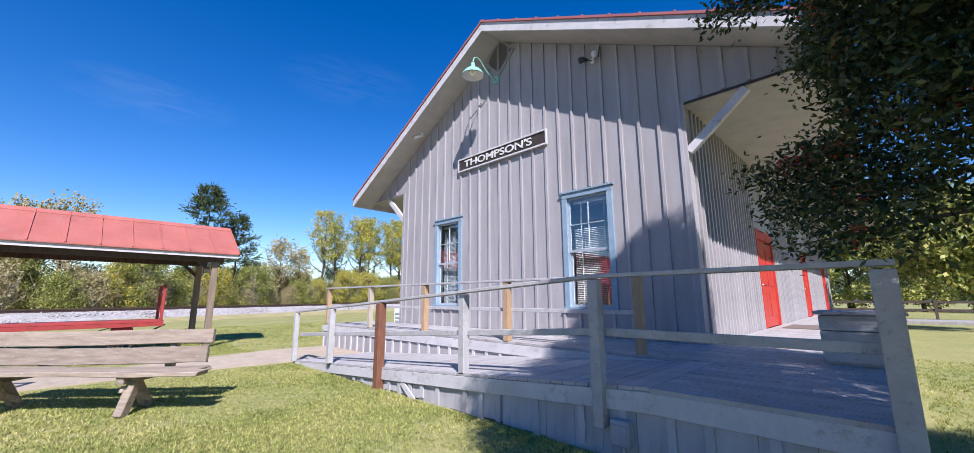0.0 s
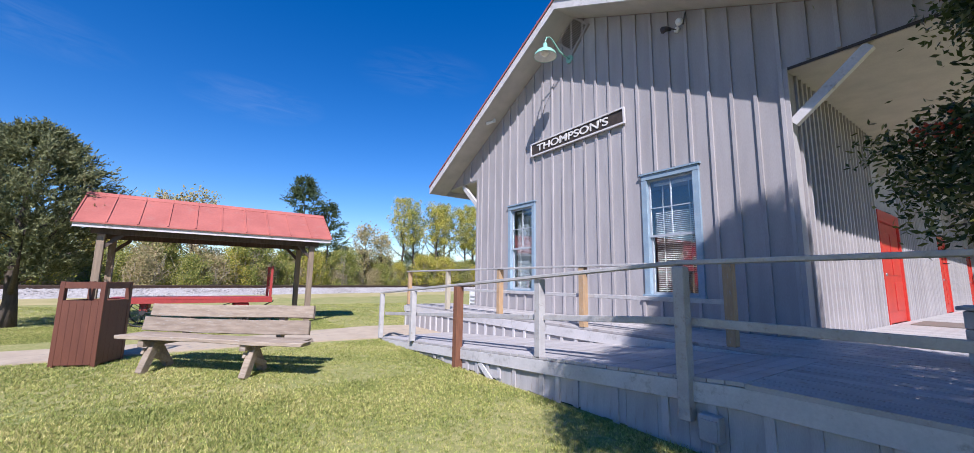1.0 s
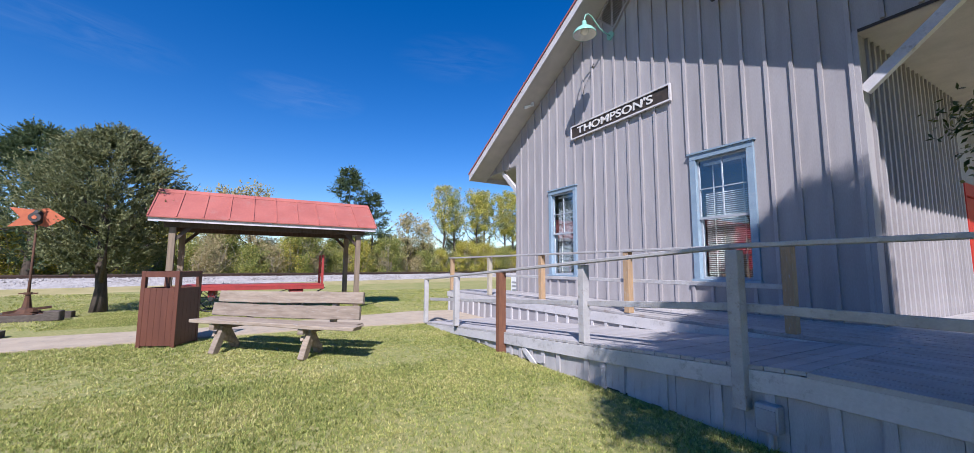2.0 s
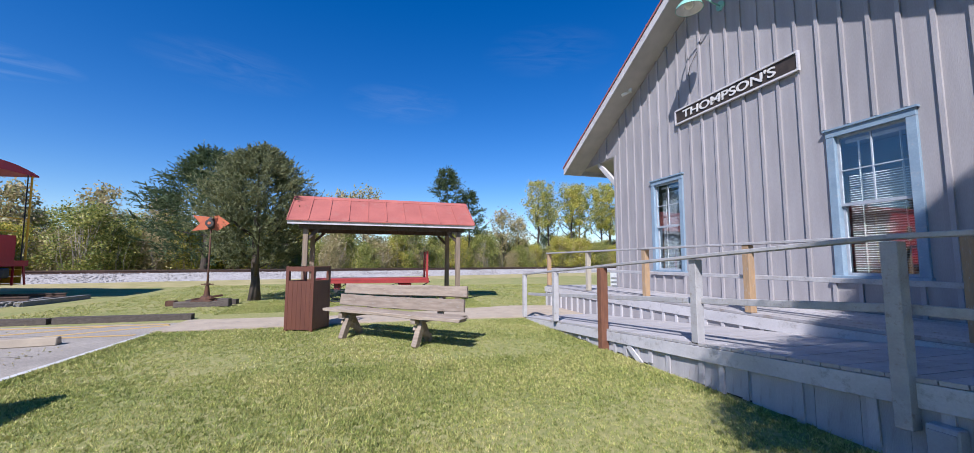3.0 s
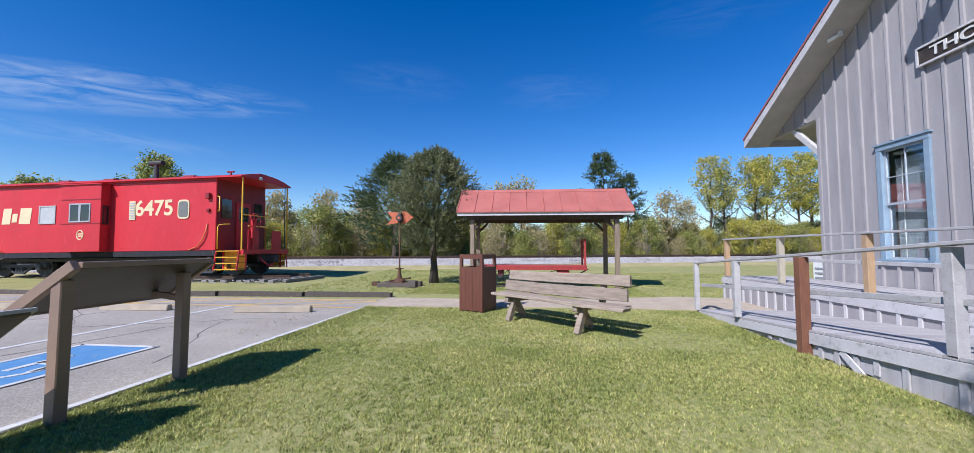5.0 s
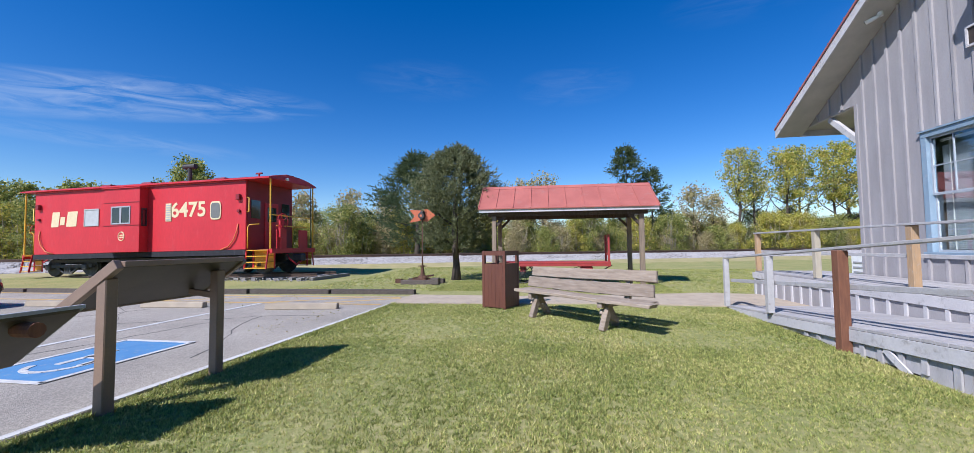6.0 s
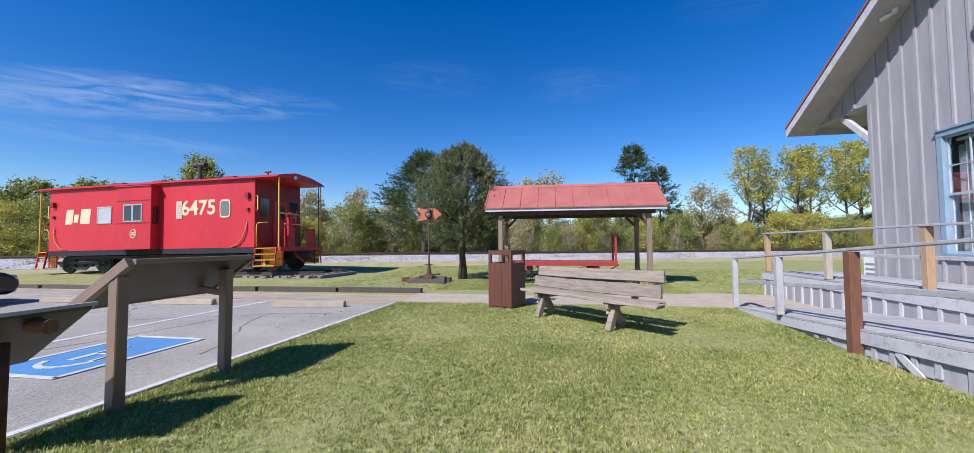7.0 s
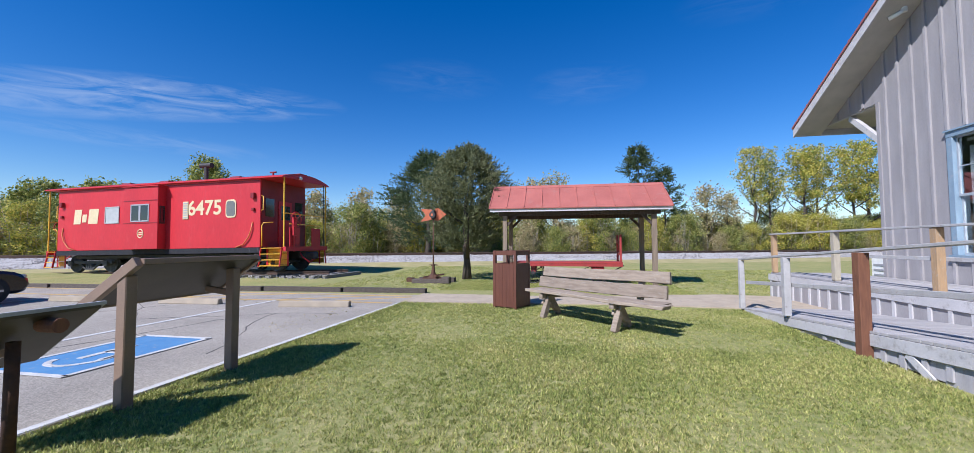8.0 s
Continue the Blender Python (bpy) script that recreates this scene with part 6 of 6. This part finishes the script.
for k, (s, off, h, rx) in enumerate(((33, 8.0, 11.9, 1.5), (36, 9, 11.8, 1.4), (39, 7.5, 12.4, 1.6), (42.5, 9, 12.8, 1.8), (46.5, 8, 13.2, 2.3), (50, 9, 14.2, 2.5), (54, 7.5, 14.6, 2.7), (59, 9, 15.0, 3.0))):
    p = along(s, off, 0)
    yellow_tree(p.x, p.y, h, rx, 40 + k, YELLOWLEAF if k in (0, 2, 4, 6, 7) else GREENLEAF, "slender tree with thinning yellow-green leaves", 3300 + 560 * k, 0.50 if k < 4 else 0.42)
for k, (s, off, h, rx) in enumerate(((-31, 10, 6.6, 3.4), (-37, 12, 7.0, 3.8), (-43, 10, 6.8, 3.8), (-24.6, 14, 9.8, 2.6), (-27, 11, 5.6, 3.0))):
    p = along(s, off, 0)
    yellow_tree(p.x, p.y, h, rx, 60 + k, GREENLEAF, "broad green tree beyond the railway", 11000, 0.15)
p = along(19.5, 9.0, 0)
r2 = np.random.default_rng(77)
g, ends = trunk_geo(10.0, 0.18, r2, 10, 0.0, 0.3, 2.2, 0.2)
plant("pine_tree", "tall dark pine rising behind the scrub", "tree", p.x, p.y, g, conifer_crown(4.0, 11.6, 2.7, 130, r2, 0.12, 14, 10, (0.08, 0.17), 0.58, 0.85, 0.3), CEDAR, "", 0.1)
p = along(22.9, 9.5, 0)
g, ends = trunk_geo(8.6, 0.15, r2, 8, 0.0, 0.3, 1.8, 0.2)
plant("pine_tree", "smaller dark pine beside the tall one", "tree", p.x, p.y, g, conifer_crown(3.6, 9.4, 1.9, 80, r2, 0.12, 14, 10, (0.08, 0.17), 0.6, 0.8, 0.3), CEDAR, "", 0.1)
for k, (s, off, h) in enumerate(((9.5, 8, 8.4), (7.6, 9, 7.8), (26.5, 7.5, 7.4), (-9, 9, 6.4), (-5.5, 9, 6.2), (29.5, 8, 6.6), (-13, 8, 6.0))):
    p = along(s, off, 0)
    yellow_tree(p.x, p.y, h, 1.3, 90 + k, DRYLEAF, "sparse half-bare sapling beyond the railway", 2200, 0.35)

# wooded hill far behind
g = Geo()
hn = 90
for i in range(hn + 1):
    a = radians(60 + 150 * i / hn)
    for j, (d, z) in enumerate(((150, 0.0), (190, 8), (240, 15), (300, 10))):
        zz = z * (0.75 + 0.5 * noise.noise((i * 0.16, j * 0.4, 2.0)) + 0.12 * noise.noise((i * 1.3, j, 5.0)))
        g.v.append((d * math.cos(a), d * math.sin(a), max(-1, zz)))
g.f = [(i * 4 + j, i * 4 + j + 1, (i + 1) * 4 + j + 1, (i + 1) * 4 + j) for i in range(hn) for j in range(3)]
tagged(part("backdrop_hill", g, HILL, smooth=True), "low wooded hill in the distance", "hill", kind="structure")

# lawn beyond the porch: tree, fence, pale gravel, woods
r2 = np.random.default_rng(101)
yellow_tree(4.6, 17.5, 5.5, 2.6, 102, GREENLEAF, "round lawn tree with a slim trunk", 9000, 0.32)
fence = thing("rail_fence", "low dark wooden rail fence along the lawn", "fence", pose(7.5, 27.0, 0.1))
for k in range(8):
    part("post", Geo().box(-8.4 + 2.4 * k, -8.28 + 2.4 * k, -0.06, 0.06, -0.1, 1.05), DARKWOOD, fence)
for z in (0.4, 0.85):
    part("rail", Geo().box(-8.4, 8.5, -0.02, 0.02, z, z + 0.13), DARKWOOD, fence)
tagged(part("gravel_strip", Geo().box(-4, 22, 22.3, 25.0, 0.0, 0.13), BALLAST), "pale gravel drive beyond the porch", "gravel", kind="structure")
wood_rng = random.Random(52)
woods = [yellow_tree(2, 40, 9, 4, 110, GREENLEAF, "broad green tree at the lawn's far edge", 9000, 0.06), yellow_tree(8, 44, 10, 4.5, 111, GREENLEAF, "broad green tree at the lawn's far edge", 9000, 0.06)]
for k in range(26):
    c = copy_thing(woods[k % 2], pose(-8 + 1.7 * k + wood_rng.uniform(-.8, .8), wood_rng.uniform(35, 47), 0.1, 0, 0, wood_rng.uniform(0, 360)))
    c.scale = (wood_rng.uniform(0.75, 1.1), wood_rng.uniform(0.75, 1.1), wood_rng.uniform(0.7, 1.1))

# near tree with glossy leaves and red berries, standing beside the deck
near = thing("berry_tree", "dark glossy-leaved tree with red berries beside the deck", "tree", pose(4.25, -4.2, 0.0))
r3 = np.random.default_rng(131)
g, ends = trunk_geo(7.9, 0.14, r3, 20, 0.0, 0.2, 1.6, 0.4)
twigs, core = [], []
for k in range(2000):
    a, f = r3.uniform(0, math.tau), r3.uniform(0, 1)
    env = np.interp(f, (0, 0.2, 0.46, 0.63, 0.9, 1), (1.75, 2.05, 2.2, 1.7, 0.9, 0.35)) * (0.95 + 0.34 * noise.noise((math.cos(a) * 1.8, math.sin(a) * 1.8, f * 5)))
    u = r3.uniform(0.2, 1.0) ** 0.5
    p = (math.cos(a) * env * u, math.sin(a) * env * u + 0.9 * max(0, f - 0.46), 1.5 + 6.6 * f)
    twigs.append(p)
    if u < 0.8:
        core.append(p)
for tip in ((-2.8, 1.6, 2.15), (-2.9, 1.35, 2.35), (-2.7, 1.1, 1.95), (-2.55, 0.8, 1.7), (-2.6, 1.5, 2.5), (-2.5, 0.6, 3.5), (-2.75, 0.9, 3.75), (-2.9, 0.7, 3.55), (-2.7, 1.3, 2.2), (-2.5, 1.5, 2.0)):
    q, o2 = Vector(tip), Vector((-0.9, tip[1] * 0.4, tip[2] + 0.2))
    g.tube([tuple(o2), tuple(q.lerp(o2, 0.4)), tip], [0.02, 0.012, 0.005], 5)
    twigs += [tuple(q.lerp(o2, t)) for t in (0, 0.06, 0.12, 0.18, 0.24, 0.3, 0.36, 0.45, 0.6)]
for k in range(200):
    twigs.append((r3.uniform(-2.4, -1.3), r3.uniform(0.5, 1.7), r3.uniform(2.5, 4.2)))
for k in range(90):
    twigs.append((r3.uniform(-1.9, -1.0), r3.uniform(-2.0, -0.8), r3.uniform(3.7, 4.8)))
for k in range(140):
    q = Vector(r3.normal(0, 1, 3)).normalized() * r3.uniform(0.2, 1.0) ** 0.4
    twigs.append((-1.0 + 0.8 * q.x, -1.55 + 1.1 * q.y, 4.0 + 0.75 * q.z))
part("trunk", g, BARK, near, smooth=True)
leaf_part("crown", *leaves(twigs, (0.018, 0.036), 300000, 0.085, r3, 0.0, 0.40), HOLLY, near)
low = [p for p in core if p[2] < 3.7]
leaf_part("inner_crown", *leaves(core + low * 4, (0.03, 0.055), 38000, 0.12, r3, 0.0, 0.45), HOLLY, near)
cl = np.array(twigs)[r3.integers(0, len(twigs), 520)]
bc = (cl[:, None, :] + r3.normal(0, 0.045, (520, 14, 3))).reshape(-1, 3)
v = (bc[:, None, :] + oct_v[None] * 0.015).reshape(-1, 3)
f = (oct_f[None] + 6 * np.arange(len(bc))[:, None, None]).reshape(-1, 3)
leaf_part("berry_cluster", v, f, BERRY, near, "small orange-red berries", "stuff")

# ---------------------------------------------------------------- grass blades on the near lawn
def blades(n, x0, x1, y0, y1, h0, h1, r4, keep):
    tufts = r4.uniform(0, 1, (max(1, n // 8), 2)) * (x1 - x0, y1 - y0) + (x0, y0)
    near_y = np.hypot(tufts[:, 0] - 2.1, tufts[:, 1] + 7)
    pick = r4.integers(0, len(tufts), n)
    x, y = (tufts[pick] + r4.normal(0, 1, (n, 2)) * (0.010 + 0.0018 * near_y[pick])[:, None]).T
    ok = keep(x, y) & (x > x0) & (x < x1) & (y > y0) & (y < y1)
    x, y = x[ok], y[ok]
    n = len(x)
    a, h, w6 = r4.uniform(0, math.tau, n), r4.uniform(h0, h1, n), r4.uniform(0.0025, 0.0055, n) * (1 + 0.10 * np.hypot(x - 2.1, y + 7))
    lx, ly = r4.normal(0, 0.5, n) * h, r4.normal(0, 0.5, n) * h
    z = np.full(n, -0.005)
    p = np.stack([np.c_[x - np.cos(a) * w6, y - np.sin(a) * w6, z], np.c_[x + np.cos(a) * w6, y + np.sin(a) * w6, z], np.c_[x + lx, y + ly, z + h]], 1)
    return p.reshape(-1, 3), np.arange(3 * n).reshape(-1, 3)


r4 = np.random.default_rng(201)


def lawn_keep(x, y):
    path = (x < -7.0) & (x > -9.6)
    return (y < Y0 - 0.05) & (y > -10.9) & ~path


grass = new("grass")
tagged(grass, "short mown grass, green mixed with straw", "grass", kind="stuff")
leaf_part("near_blades", *blades(440000, -3.5, 4.2, -10.9, -3.5, 0.014, 0.040, r4, lambda x, y: lawn_keep(x, y) & (r4.uniform(0, 1, len(x)) < np.clip((4.2 - x) / 2.4, 0, 1))), BLADE, grass, kind="stuff")


def fading(x, y):
    return (r4.uniform(0, 1, len(x)) < np.clip((9.0 - x) / 7.0, 0, 1)) & (y > -10.9) & ((y < Y0 - 0.05) | (x > 2.25))


leaf_part("side_blades", *blades(110000, 2.2, 9.0, -10.9, 6.0, 0.015, 0.05, r4, fading), BLADE, grass, kind="stuff")
leaf_part("far_blades", *blades(230000, -13.0, -3.5, -10.9, -3.3, 0.016, 0.04, r4, lawn_keep), BLADE, grass, kind="stuff")
leaf_part("edge_blades", *blades(9000, -7.0, 1.8, -3.75, -3.53, 0.02, 0.06, r4, lambda x, y: x > -99), BLADE, grass, kind="stuff")
leaf_part("line_edge_blades", *blades(12000, -7.0, 2.4, -10.92, -10.80, 0.02, 0.06, r4, lambda x, y: x > -99), BLADE, grass, kind="stuff")
v, f = blades(110000, -21.0, -9.7, -15.5, 3.5, 0.02, 0.045, r4, lambda x, y: (x < -9.75) & ~((np.abs(x + 12.5) < 0.7) & (np.abs(y + 6.9) < 2)))
v[:, 2] += 0.25 * np.clip(((v[:, 0] - TRACK_A.x) * TRACK_N.x + (v[:, 1] - TRACK_A.y) * TRACK_N.y + 9) / 7, 0, 1)
leaf_part("verge_blades", v, f, BLADE, grass, kind="stuff")
